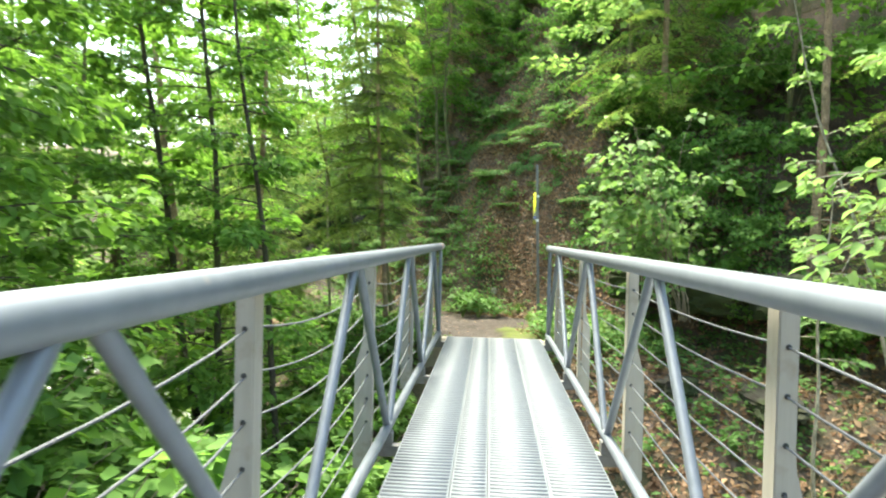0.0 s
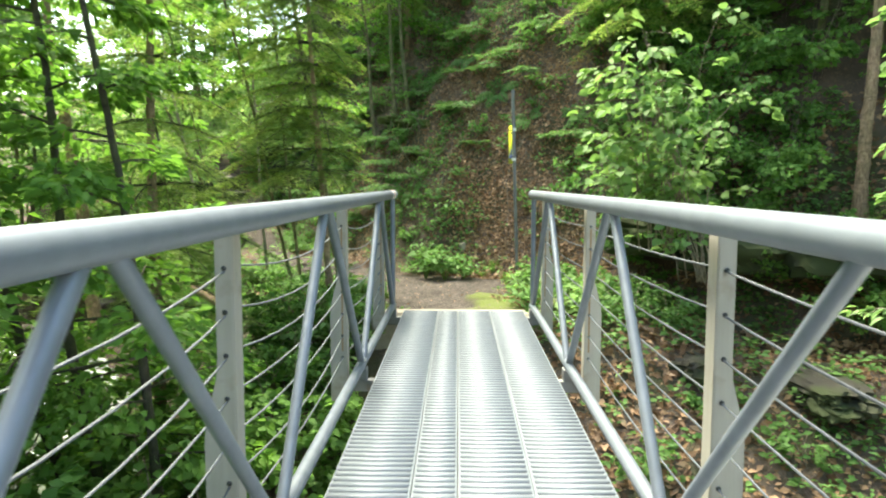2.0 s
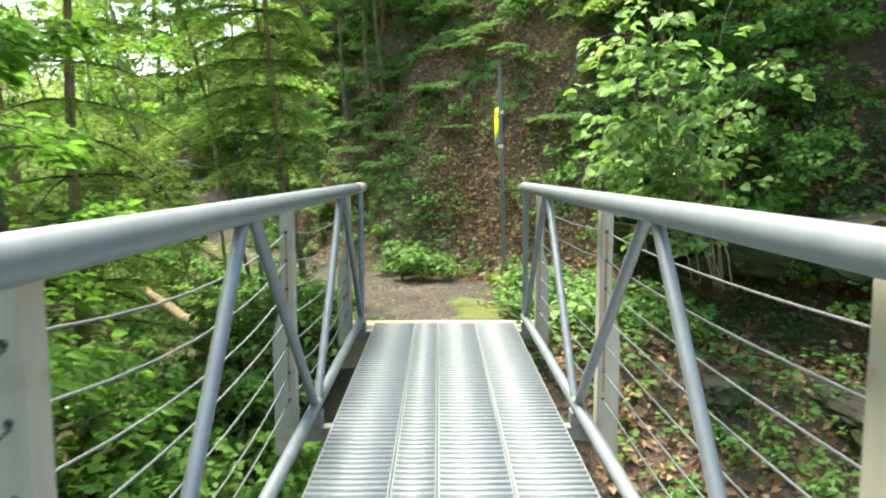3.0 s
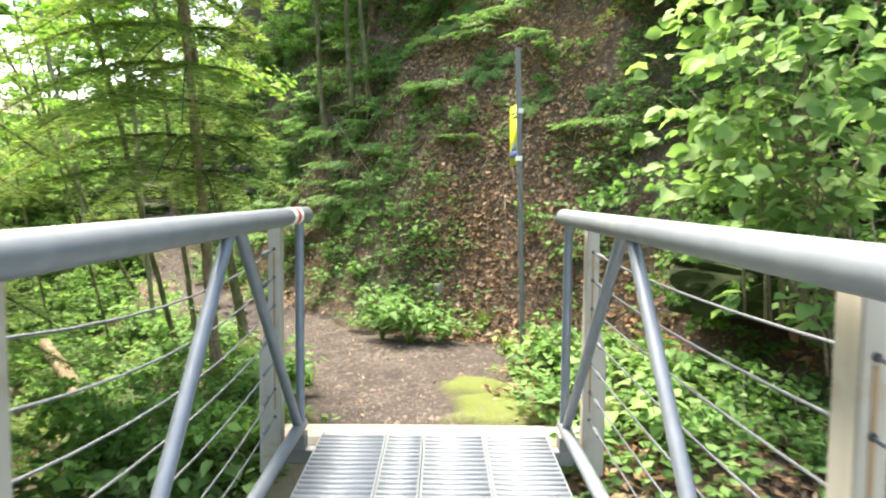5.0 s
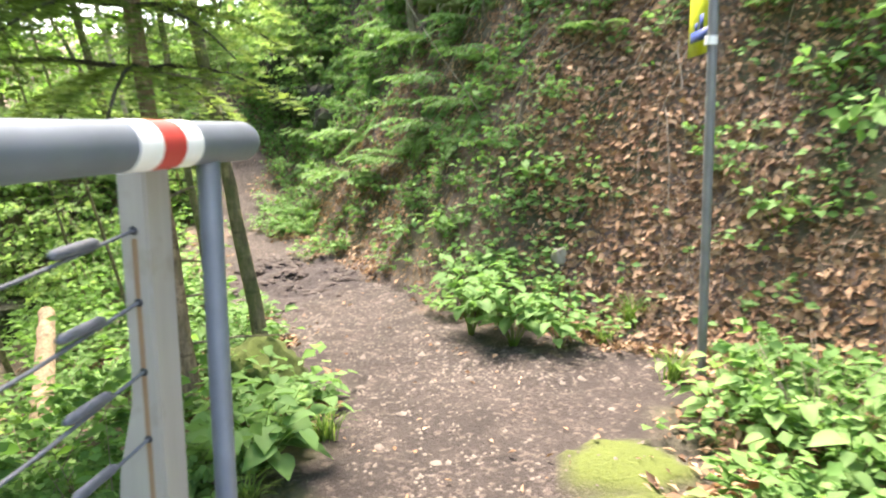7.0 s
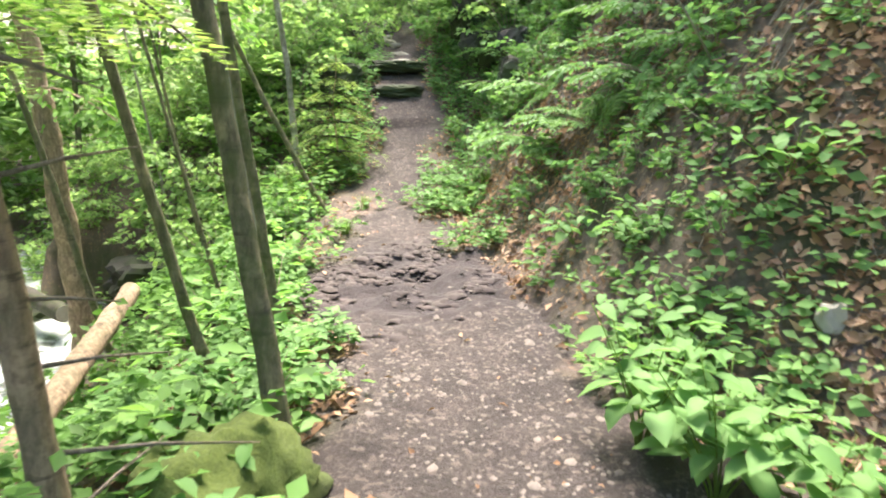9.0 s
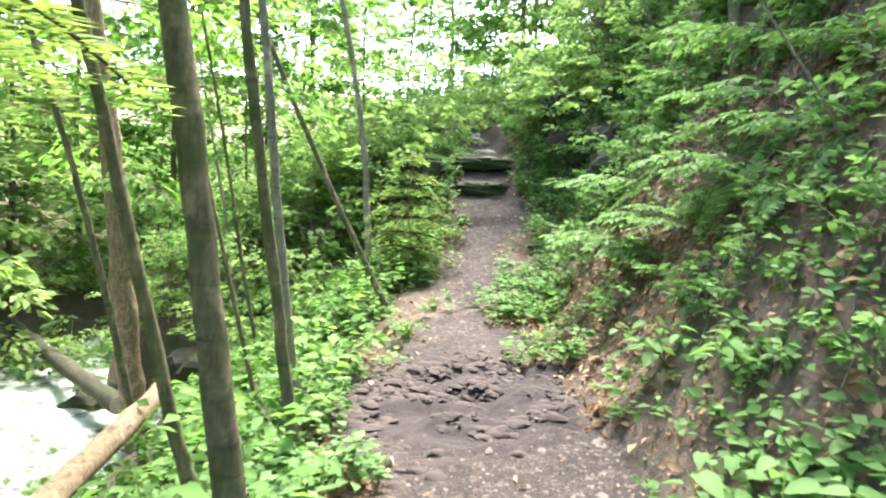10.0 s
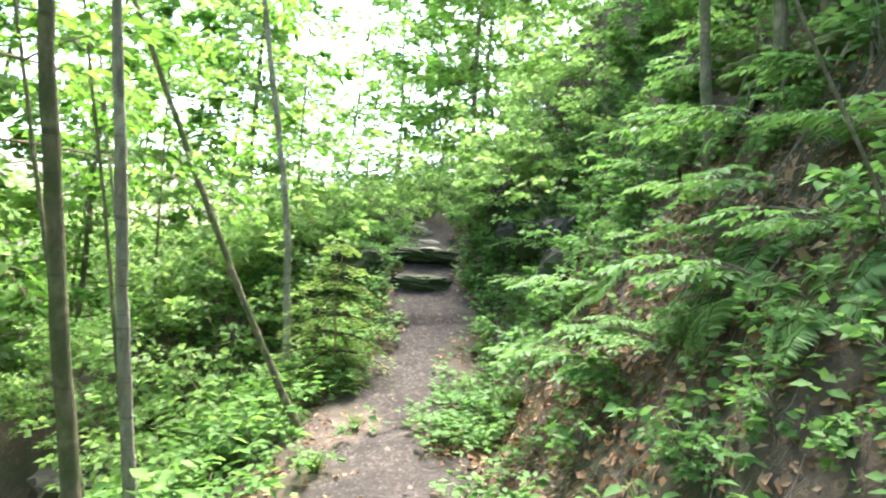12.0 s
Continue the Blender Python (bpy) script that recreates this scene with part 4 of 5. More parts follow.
for k in range(38):
    while True:
        x, y = rng.uniform(-4.5, 8), rng.uniform(6.5, 17)
        d = float(near_line(arr([x]), arr([y]), FOOT)[0][0])
        if 1.3 < d < 6.0 and not (0.9 < x < 2.6 and y < 12.5) and not (d < 2.6 and x < 1.0 and y < 14):
            break
    place(brambles[k % 3], x, y, rng.uniform(0.5, 0.9))
for k in range(20):
    while True:
        x, y = rng.uniform(3.3, 7.5), rng.uniform(4.8, 9.5)
        d = float(near_line(arr([x]), arr([y]), FOOT)[0][0])
        if (0.1 if k < 7 else 0.6) < d < (0.6 if k < 7 else 2.8):
            break
    place(brambles[k % 3], x, y, rng.uniform(0.4, 0.85), lie=0.5)
for k, b in enumerate(path_shrubs):
    b.location = (-4.6, 16.2 + 0.9 * k, ground_z(-4.6, 16.2 + 0.9 * k))
for b in brambles:
    b.location = (-9 - rng.uniform(0, 3), 2 + rng.uniform(0, 5), ground_z(-10, 4))

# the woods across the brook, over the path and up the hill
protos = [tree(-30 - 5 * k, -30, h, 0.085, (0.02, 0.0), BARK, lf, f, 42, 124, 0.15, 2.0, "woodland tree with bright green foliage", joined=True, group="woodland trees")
          for k, (h, f, lf) in enumerate(((6.5, 0.3, LEAF), (6.0, 0.4, LEAF_SUNLIT), (7.5, 0.5, LEAF), (7.0, 0.3, LEAF_SUNLIT)))]
spots = [(-11.6, 18.0), (-6.2, 24.0), (-8.4, 20.5), (-9.4, 17.4), (-13.2, 11.0), (-7.0, 21.6), (-12.6, 14.4), (-10.4, 12.2), (-12.0, -1.6), (-14.0, 1.0), (-15.0, 4.4), (-10.2, 2.2), (-8.6, 3.0), (-6.4, -0.8), (-10.8, 0.4), (-11.6, 5.2), (-7.0, 0.2), (-13.2, 8.6), (5.4, 8.0), (3.6, 9.9), (-6.6, 22.5), (-1.0, 18.2),  (-3.6, 2.4), (-4.8, 4.6), (-5.2, 1.0), (-6.4, 3.2), (-4.2, 6.6), (-6.0, 6.2), (-7.6, 5.0), (-7.4, 8.2), (-8.2, 1.6), (-9.6, 4.0), (-9.4, 7.0), (-8.8, 10.6),
         (-10.6, 9.2), (-11.4, 12.4), (-9.6, 14.4), (-12.6, 16.2), (-10.4, 18.4), (-12, 2), (-13, 6), (-14, 10), (-14.5, 14),
         (-15, 19), (-12.5, 22), (-9.5, 24), (-6.0, 19.8), (-1.6, 16.2), (0.2, 14.8), (5.0, 12.4), (-2.6, 19.0), (1.0, 18.0), (4.0, 16.5), (7.0, 11.0),
         (8.5, 8.6), (-3.0, -1.2), (-5.5, -1.5), (4.2, -6.5), (7.5, -1.5), (9.5, 2.5), (10.5, 6.0), (-8.5, -3.0)]
for k, (x, y) in enumerate(spots):
    place(protos[k % 4], x, y, rng.uniform(0.85, 1.2) * (1.6 if x < -6.5 and y < 8.5 else 1.15 if y > 13 and x < -4 else 1.0), None, 0.05)
for k, p in enumerate(protos):
    x, y = ((-17, 3), (-17, 8), (-18, 13), (-18, 20))[k]
    p.location = (x, y, ground_z(x, y))


def far_woods(n, box, keep, size, height, label, material):
    """Joined foliage of the woods that close the valley."""
    x, y = rng.uniform(box[0], box[1], n), rng.uniform(box[2], box[3], n)
    m = rng.uniform(0, 1, n) < keep(x, y)
    x, y = x[m], y[m]
    n = len(x)
    lump = np.clip(0.55 + 0.6 * value_noise(x, y, 1.6, 81) + 0.3 * value_noise(x, y, 0.6, 82), 0.05, 1.3)
    z = land(x, y) + (height - 1.4 * np.clip((y - 8.0) / 6.0, 0, 1)) * lump * rng.uniform(0, 1, n) ** 0.6
    al = unit_noise(n, 0.4)
    al[:, 2] -= 0.35
    up = np.array([0.5, -0.4, 1.0]) + rng.normal(0, 0.55, (n, 3))
    v, f = plain_leaves(np.stack([x, y, z], -1), al, up, size * rng.uniform(0.6, 1.3, n), 0.7)
    tagged(new("far_foliage", quick_mesh("far_foliage", v, f, material)), label, "woods", kind="stuff")


def beyond_brook(x, y):
    return near_line(arr(x), arr(y), [(a, b, 0) for a, b in STREAM])[0]


far_woods(110000, (-30, -3, 2, 40), lambda x, y: (beyond_brook(x, y) < -3.0) * np.clip(0.75 + 0.6 * value_noise(x, y, 2.2, 83), 0.1, 1), 0.20, 3.6, "bright green woodland closing the far side of the valley", LEAF_SUNLIT)
far_woods(50000, (-22, -3.5, 19, 42), lambda x, y: (beyond_brook(x, y) > 1.8) * np.clip(0.35 + 0.04 * (arr(y) - 19), 0.2, 1), 0.20, 3.0, "sunlit green thicket beyond the rising path", LEAF_SUNLIT)

# dark conifers on the hill
for x, y, h, r in ((3.9, 9.0, 6.5, 2.0), (3.7, 12.6, 6.0, 1.9), (0.3, 13.6, 5.5, 1.7), (6.4, 5.3, 8.0, 2.3)):
    spruce(x, y, h, r, 0.13, 13, 0.8)


# ---- leafy herbs ----
def toothed_leaf(name, material):
    """A broad pointed leaf with a toothed edge, folded along its rib; one long."""
    n = 7
    v, f = [], []
    for i, t in enumerate(np.linspace(0, 1, n)):
        w = 0.30 * math.sin(math.pi * min(1, t ** 0.75)) ** 0.9 + (0.02 if 0 < i < n - 1 else 0)
        z = 0.05 - 0.22 * t * t
        v += [(-w, t - (0.03 if i % 2 else -0.02), z + 0.35 * w), (0, t, z), (w, t - (0.03 if i % 2 else -0.02), z + 0.35 * w)]
    for i in range(n - 1):
        a = 3 * i
        f += [(a, a + 1, a + 4), (a, a + 4, a + 3), (a + 1, a + 2, a + 5), (a + 1, a + 5, a + 4)]
    me = quick_mesh(name, arr(v), np.asarray(f), material)
    me.polygons.foreach_set("use_smooth", np.ones(len(me.polygons), bool))
    return me


HERB_LEAF = toothed_leaf("leaf", LEAF_HERB)
HERB_LEAF_PALE = toothed_leaf("leaf", LEAF_PALE)


def leafy_plant(x, y, height, reach, stems, per, size, label, me=None, lift=0.0, name="herb_plant"):
    pl = thing(name, label, "plant", "leafy plants by the path", at=(x, y, ground_z(x, y) + lift))
    for k in range(stems):
        az = k * 2.4 + rng.uniform(-0.4, 0.4)
        r, h = reach * math.sqrt((k + 0.5) / stems), height * rng.uniform(0.7, 1.1)
        tt = np.linspace(0, 1, 6)
        line = np.stack([math.cos(az) * r * tt ** 1.3, math.sin(az) * r * tt ** 1.3, h * (1.2 * tt - 0.2 * tt ** 2) - 0.05], -1)
        st = child("stem", Bunch().tube(line, np.linspace(0.0035, 0.0015, 6), 5).mesh("stem", GRASS), pl)
        for q in range(per):
            u = 0.45 + 0.55 * q / max(1, per - 1)
            p = arr([np.interp(u, tt, line[:, i]) for i in range(3)])
            a2 = az + q * 2.5 + rng.uniform(-0.4, 0.4)
            s = size * rng.uniform(0.65, 1.2) * (1.1 if q < per - 2 else 0.8)
            lf = new("leaf", me or HERB_LEAF)
            lf.parent = st
            d = arr((math.cos(a2), math.sin(a2), 0)) * 0.025
            lf.matrix_basis = Matrix.Translation(Vector(p + d)) @ Euler((rng.uniform(-0.35, 0.1), rng.uniform(-0.25, 0.25), a2 - math.pi / 2)).to_matrix().to_4x4() @ Matrix.Scale(s, 4)
    return pl


big = "tall herb with toothed bright green leaves beside the path"
leafy_plant(1.12, 8.70, 0.42, 0.30, 13, 7, 0.10, big)
leafy_plant(0.86, 8.92, 0.46, 0.30, 12, 7, 0.095, big)
leafy_plant(1.36, 8.66, 0.34, 0.22, 8, 6, 0.095, big)
leafy_plant(0.26, 7.92, 0.20, 0.22, 6, 6, 0.095, "low herb with broad leaves over a mossy mound")
leafy_plant(-0.12, 8.00, 0.14, 0.22, 6, 5, 0.09, "low herb with broad leaves over a mossy mound", lift=0.16)
leafy_plant(-0.02, 7.68, 0.22, 0.24, 5, 6, 0.095, "low herb with broad leaves over a mossy mound")
leafy_plant(0.30, 7.25, 0.36, 0.28, 9, 6, 0.12, "leafy herb at the bridge's end")
leafy_plant(0.55, 10.05, 0.24, 0.36, 8, 5, 0.082, "broad-leaved herb on the path's bank")
leafy_plant(0.15, 10.45, 0.22, 0.36, 8, 5, 0.082, "broad-leaved herb on the path's bank")
leafy_plant(0.85, 9.55, 0.24, 0.32, 7, 5, 0.085, "broad-leaved herb on the path's bank")
leafy_plant(2.35, 7.45, 0.34, 0.32, 10, 5, 0.11, "pale green herb beside the sign post", HERB_LEAF_PALE)
leafy_plant(2.05, 7.85, 0.30, 0.32, 10, 5, 0.10, "pale green herb beside the sign post", HERB_LEAF_PALE)
for x, y, n in ((2.2, 7.25, 9), (2.62, 7.1, 9), (2.5, 7.8, 9), (2.8, 7.45, 8), (2.15, 8.12, 7)):
    leafy_plant(x, y, 0.26, 0.30, n, 5, 0.085, "pale green herb beside the sign post", HERB_LEAF_PALE)
for x, y, n in ((2.45, 8.85, 7), (2.75, 9.1, 8), (3.05, 8.95, 8), (1.15, 9.75, 7), (0.75, 10.5, 7)):
    leafy_plant(x, y, 0.26, 0.32, n, 5, 0.09, "broad-leaved herb on the leafy bank")
for x, y in ((0.25, 6.35), (0.05, 5.95), (0.28, 5.5), (-0.15, 6.5), (0.15, 5.0), (0.3, 4.4)):
    leafy_plant(x, y, 0.48, 0.40, 12, 6, 0.105, "broad pale green herb below the bridge's rail", HERB_LEAF_PALE)
leafy_plant(2.55, 6.55, 0.42, 0.34, 10, 6, 0.11, "pale green herb beside the bridge's end", HERB_LEAF_PALE)

herb_protos = [shrub((-70 - 4 * k, -70, 0), 0.42, 0.36, 8, 34, 0.07, LEAF_HERB, "low green herb with spreading leaves", "herb", "herbs on the bank", 0.6, category="plant", per=3) for k in range(4)]


def hill_d(x, y):
    return near_line(arr(x), arr(y), FOOT)[0]


n_put = 0
while n_put < 310:
    x, y = rng.uniform(-5, 5.5), rng.uniform(6.4, 16)
    d = float(hill_d(arr([x]), arr([y]))[0])
    tv = float(trodden(arr([x]), arr([y]))[0])
    ok = rng.uniform() < 0.55 + 0.8 * float(value_noise(arr([x]), arr([y]), 1.0, 51)[0])
    near = near_line(arr([x]), arr([y]), TRACK)
    if abs(near[0][0]) < near[1][0][0] + 0.22 or tv > 0.02 or d > 4.6 or d < -2.6 or not ok or (1.0 < x < 2.2 and 9.2 < y < 12 and rng.uniform() < 0.6):
        continue
    place(herb_protos[n_put % 4], x, y, rng.uniform(0.35, 0.75) if -0.1 < d < 0.9 else rng.uniform(0.45, 1.15))
    n_put += 1
for k in range(46):
    y = rng.uniform(12.6, 16.2)
    for x in np.arange(-5.0, 0.0, 0.02):
        if float(hill_d(arr([x]), arr([y]))[0]) > (0.05 + 0.9 * (k % 7) / 7):
            break
    if float(trodden(arr([x]), arr([y]))[0]) < 0.05:
        place(herb_protos[k % 4], x, y, rng.uniform(0.5, 1.0))
for k, p in enumerate(herb_protos):
    x, y = ((3.4, 5.4), (3.9, 4.9), (2.7, 5.0), (3.2, 3.6))[k]
    p.location = (x, y, ground_z(x, y))


def fern(x, y, fronds, length, label="fern with arching feathered fronds on the bank"):
    fr = thing("fern", label, "fern", "ferns on the bank", at=(x, y, ground_z(x, y)))
    for k in range(fronds):
        az = k * 6.283 / fronds + rng.uniform(-0.3, 0.3)
        ln = length * rng.uniform(0.75, 1.1)
        way, side = arr((math.cos(az), math.sin(az), 0)), arr((-math.sin(az), math.cos(az), 0))
        n = 24
        u = np.linspace(0.12, 1, n)
        line = way * (ln * u)[:, None] + arr((0, 0, 1)) * (ln * (0.75 * u - 0.62 * u ** 2))[:, None]
        rib = Bunch().tube(line, np.linspace(0.003, 0.001, n), 3)
        w = 0.26 * ln * np.sin(np.pi * np.clip(u, 0, 0.98)) ** 0.8 + 0.01
        pos = np.concatenate([line, line])
        al = np.concatenate([np.tile(side + way * 0.35, (n, 1)), np.tile(-side + way * 0.35, (n, 1))]) + rng.normal(0, 0.08, (2 * n, 3)) - arr((0, 0, 0.2))
        v, f = leaves(pos, al, np.tile((0, 0, 1.0), (2 * n, 1)), np.concatenate([w, w]), 0.2, 0.03)
        fo = child("frond", quick_mesh("frond", v, f, LEAF_HERB), fr)
        child("rib", rib.mesh("rib", GRASS), fo)
    return fr


ferns = [fern(1.6, 10.2, 7, 0.32), fern(-0.2, 11.6, 8, 0.36), fern(0.7, 11.0, 7, 0.38)]
for x, y in ((0.2, 11.2), (-0.7, 12.4), (0.3, 11.9), (1.2, 10.9), (-0.4, 12.9), (0.0, 12.4), (0.9, 11.8), (-1.2, 13.2), (1.9, 10.6), (2.3, 9.9), (0.5, 12.7), (-0.9, 13.9), (-1.6, 13.9), (0.6, 10.5),
             (2.9, 9.5), (-2.9, 11.7), (-3.2, 13.0), (-2.4, 10.6), (-1.9, 10.3), (1.5, 11.5), (-1.3, 13.6), (0.9, 12.4), (-1.9, 14.6)):
    place(ferns[int(rng.integers(3))], x, y, rng.uniform(0.7, 1.15), lie=0.8)


def ash_seedling(x, y, shoots, length):
    """A seedling of ash: thin shoots that lean out of the bank, each with feathered leaves of paired leaflets."""
    pl = thing("ash_seedling", "ash seedling with feathered light green leaves leaning from the bank", "seedling", "seedlings on the bank", at=(x, y, ground_z(x, y)))
    for k in range(shoots):
        az = rng.normal(0, 0.75)
        ln = length * rng.uniform(0.6, 1.15)
        u = np.linspace(0, 1, 7)
        way, side = arr((math.cos(az), math.sin(az), 0)), arr((-math.sin(az), math.cos(az), 0))
        line = way * (ln * u)[:, None] + arr((0, 0, 1)) * (ln * (0.55 * u - 0.42 * u ** 2) - 0.02)[:, None]
        shoot = child("shoot", Bunch().tube(line, np.linspace(0.0035, 0.0012, 7), 4).mesh("shoot", TWIG), pl)
        for q in range(4):
            w = 0.4 + 0.6 * q / 3
            o = arr([np.interp(w, u, line[:, i]) for i in range(3)])
            d = way + side * (0.9, -0.9, 0.55, -0.1)[q] + arr((0, 0, rng.uniform(-0.25, 0.15)))
            d /= np.linalg.norm(d)
            sd = np.cross(d, (0, 0, 1.0))
            sd /= np.linalg.norm(sd)
            ll = 0.15 * rng.uniform(0.8, 1.3)
            t = np.linspace(0.3, 1, 5)
            rib = o + d * (ll * t)[:, None] - arr((0, 0, 1)) * (0.2 * ll * t ** 2)[:, None]
            pos = np.concatenate([rib, rib, rib[-1:]])
            al = np.concatenate([np.tile(sd + d * 0.7, (5, 1)), np.tile(-sd + d * 0.7, (5, 1)), d[None]]) + rng.normal(0, 0.12, (11, 3)) - arr((0, 0, 0.22))
            v, f = leaves(pos, al, np.tile((0, 0, 1.0), (11, 1)) + rng.normal(0, 0.2, (11, 3)), 0.062 * rng.uniform(0.8, 1.15, 11), 0.42, 0.05)
            child("leaf", quick_mesh("leaf", v, f, LEAF_HERB), shoot)
    return pl


ashes = [ash_seedling(0.9, 11.3, 5, 0.34), ash_seedling(-0.6, 12.6, 6, 0.38), ash_seedling(0.3, 10.9, 4, 0.30)]
k = 0
while k < 64:
    x, y = rng.uniform(-2.6, 3.8), rng.uniform(8.8, 15.5)
    if 0.45 < float(hill_d(arr([x]), arr([y]))[0]) < 2.6 and not (1.2 < x < 2.5 and y < 10.5):
        gx, gy = ground_z(x + 0.2, y) - ground_z(x - 0.2, y), ground_z(x, y + 0.2) - ground_z(x, y - 0.2)
        place(ashes[k % 3], x, y, rng.uniform(0.7, 1.25), math.atan2(-gy, -gx) + rng.normal(0, 0.5))
        k += 1


def grass_tuft(x, y, n, length):
    g = thing("grass_tuft", "tuft of thin arching grass at the path's edge", "grass", "grass tufts", at=(x, y, ground_z(x, y)))
    b = Bunch()
    for k in range(n):
        az, ln = rng.uniform(0, 6.28), length * rng.uniform(0.6, 1.1)
        u = np.linspace(0, 1, 5)
        o = rng.normal(0, 0.02, 2)
        r = ln * rng.uniform(0.3, 0.8)
        line = np.stack([o[0] + math.cos(az) * r * u ** 1.5, o[1] + math.sin(az) * r * u ** 1.5, ln * (1.3 * u - 0.75 * u ** 2) - 0.02], -1)
        sd = arr((-math.sin(az), math.cos(az), 0)) * 0.0035
        wd = (1 - u ** 2)[:, None]
        v = np.stack([line - sd * wd, line + sd * wd], 1).reshape(-1, 3)
        f = [(2 * i, 2 * i + 1, 2 * i + 3) for i in range(4)] + [(2 * i, 2 * i + 3, 2 * i + 2) for i in range(4)]
        b.add(v, f)
    tagged(child("blade_clump", b.mesh("blade_clump", GRASS), g), kind="stuff")
    return g


tufts = [grass_tuft(1.75, 8.94, 60, 0.30), grass_tuft(1.88, 8.25, 55, 0.28), grass_tuft(0.45, 7.55, 50, 0.24)]
for x, y in ((1.95, 8.05), (2.15, 8.2), (1.8, 8.45), (1.6, 8.75), (2.2, 7.9), (-0.35, 9.15), (-0.1, 8.85), (-0.95, 10.05), (-1.9, 11.2), (-0.75, 11.75), (-1.35, 12.55), (-1.75, 13.2), (-2.2, 11.9), (2.3, 8.45), (0.38, 7.0), (1.62, 8.5)):
    if float(trodden(arr([x]), arr([y]))[0]) < 0.1:
        place(tufts[int(rng.integers(3))], x, y, rng.uniform(0.7, 1.15))


# ---- moss, logs, twigs, rocks ----
def mound(x, y, rx, ry, h, seed, label, material=None):
    ob = new("moss_cushion", rock_mesh("moss_cushion", (rx, ry, h), seed, material or MOSS, 4, 0.3))
    ob.location = (x, y, ground_z(x, y))
    tagged(ob, label, "moss")


mound(2.35, 7.0, 0.2, 0.2, 0.12, 13, "cushion of bright green moss on a stone")
mound(-0.10, 8.12, 0.19, 0.27, 0.23, 14, "moss-covered stump beside the path")


def log(a, b, r, material, label, name="fallen_log", seg=14):
    a, b = arr(a), arr(b)
    u = np.linspace(0, 1, 16)
    line = a + (b - a) * u[:, None] + rng.normal(0, r * 0.06, (16, 3))
    lg = thing(name, label, "log")
    child("stem", smooth_mesh("stem", *tube_arrays(line, r * rng.uniform(0.9, 1.08, 16), seg), material), lg)
    d = (b - a) / np.linalg.norm(b - a)
    child("cut_end", smooth_mesh("cut_end", *tube_arrays([b, b + d * 0.004], [r * 0.93, r * 0.9], seg), ROCK_PALE), lg, "pale sawn end")


log((-1.2, 7.98, -0.45), (-2.55, 9.75, -0.30), 0.06, BARK_BROWN, "pale barkless log lying down the bank")
log((-1.6, 8.6, ground_z(-1.6, 8.6) + 0.05), (-0.6, 9.5, ground_z(-0.6, 9.5) + 0.0), 0.04, BARK, "rotting mossy branch on the bank")


# dark bark colour paints the trunk's backlit silhouette against the bright water
log((-8.9, 11.62, -1.2), (-5.0, 10.88, -1.22), 0.09, BARK_DARK, "trunk fallen across the brook, its dark bark painting a silhouette")


def twig(x, y, length, az, r=0.006, lift=0.02):
    u = np.linspace(0, 1, 7)
    px, py = x + math.cos(az) * length * u, y + math.sin(az) * length * u
    px, py = px + rng.normal(0, length * 0.02, 7), py + rng.normal(0, length * 0.02, 7)
    z = land(px, py) + lift + 0.06 * np.sin(u * 3.1) * length
    tw = thing("fallen_twig", "dry bare twig lying on the slope", "twig", "twigs on the slope")
    b = Bunch().tube(np.stack([px, py, z], -1), np.linspace(r, r * 0.3, 7), 5)
    child("stick", b.mesh("stick", TWIG), tw)


for k in range(130):
    while True:
        x, y = rng.uniform(-2.6, 4.5), rng.uniform(8.2, 15)
        d = float(hill_d(arr([x]), arr([y]))[0])
        if 0.7 < d < 4.5:
            break
    twig(x, y, rng.uniform(0.25, 1.1), rng.normal(-2.2, 1.3), rng.uniform(0.003, 0.008))

dark = "dark mossy boulder by the brook"
for k, (x, y, sx, sy, sz) in enumerate(((4.3, 5.4, 0.55, 0.25, 0.12), (3.4, 5.8, 0.25, 0.2, 0.13),
                                        (-4.6, 11.6, 0.42, 0.34, 0.3), (-6.1, 11.4, 0.4, 0.35, 0.3), (-5.4, 9.2, 0.5, 0.4, 0.35), (-3.95, 13.95, 0.26, 0.22, 0.2), (-6.3, 9.6, 0.35, 0.3, 0.25))):
    rock("boulder", (x, y, ground_z(x, y) + (0.0 if k < 2 else 0.1)), (sx, sy, sz), 20 + k, ROCK_AND_SHADE, dark, rng.uniform(0, 90), "boulders")
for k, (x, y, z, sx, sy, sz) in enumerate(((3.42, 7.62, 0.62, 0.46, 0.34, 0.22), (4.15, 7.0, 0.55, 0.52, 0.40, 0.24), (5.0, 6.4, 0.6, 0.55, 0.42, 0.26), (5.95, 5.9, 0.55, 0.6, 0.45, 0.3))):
    rock("overhang_rock", (x, y, z), (sx, sy, sz), 100 + k, ROCK_AND_SHADE, "dark undercut rock jutting from the gully's bank", -38, "undercut rocks over the gully")
tree(5.35, 6.9, 7.0, 0.13, (0.0, 0.03), BARK_BROWN, LEAF, 2.6, 16, 120, 0.085, 1.6, "brown-barked tree rooted on the gully's bank")
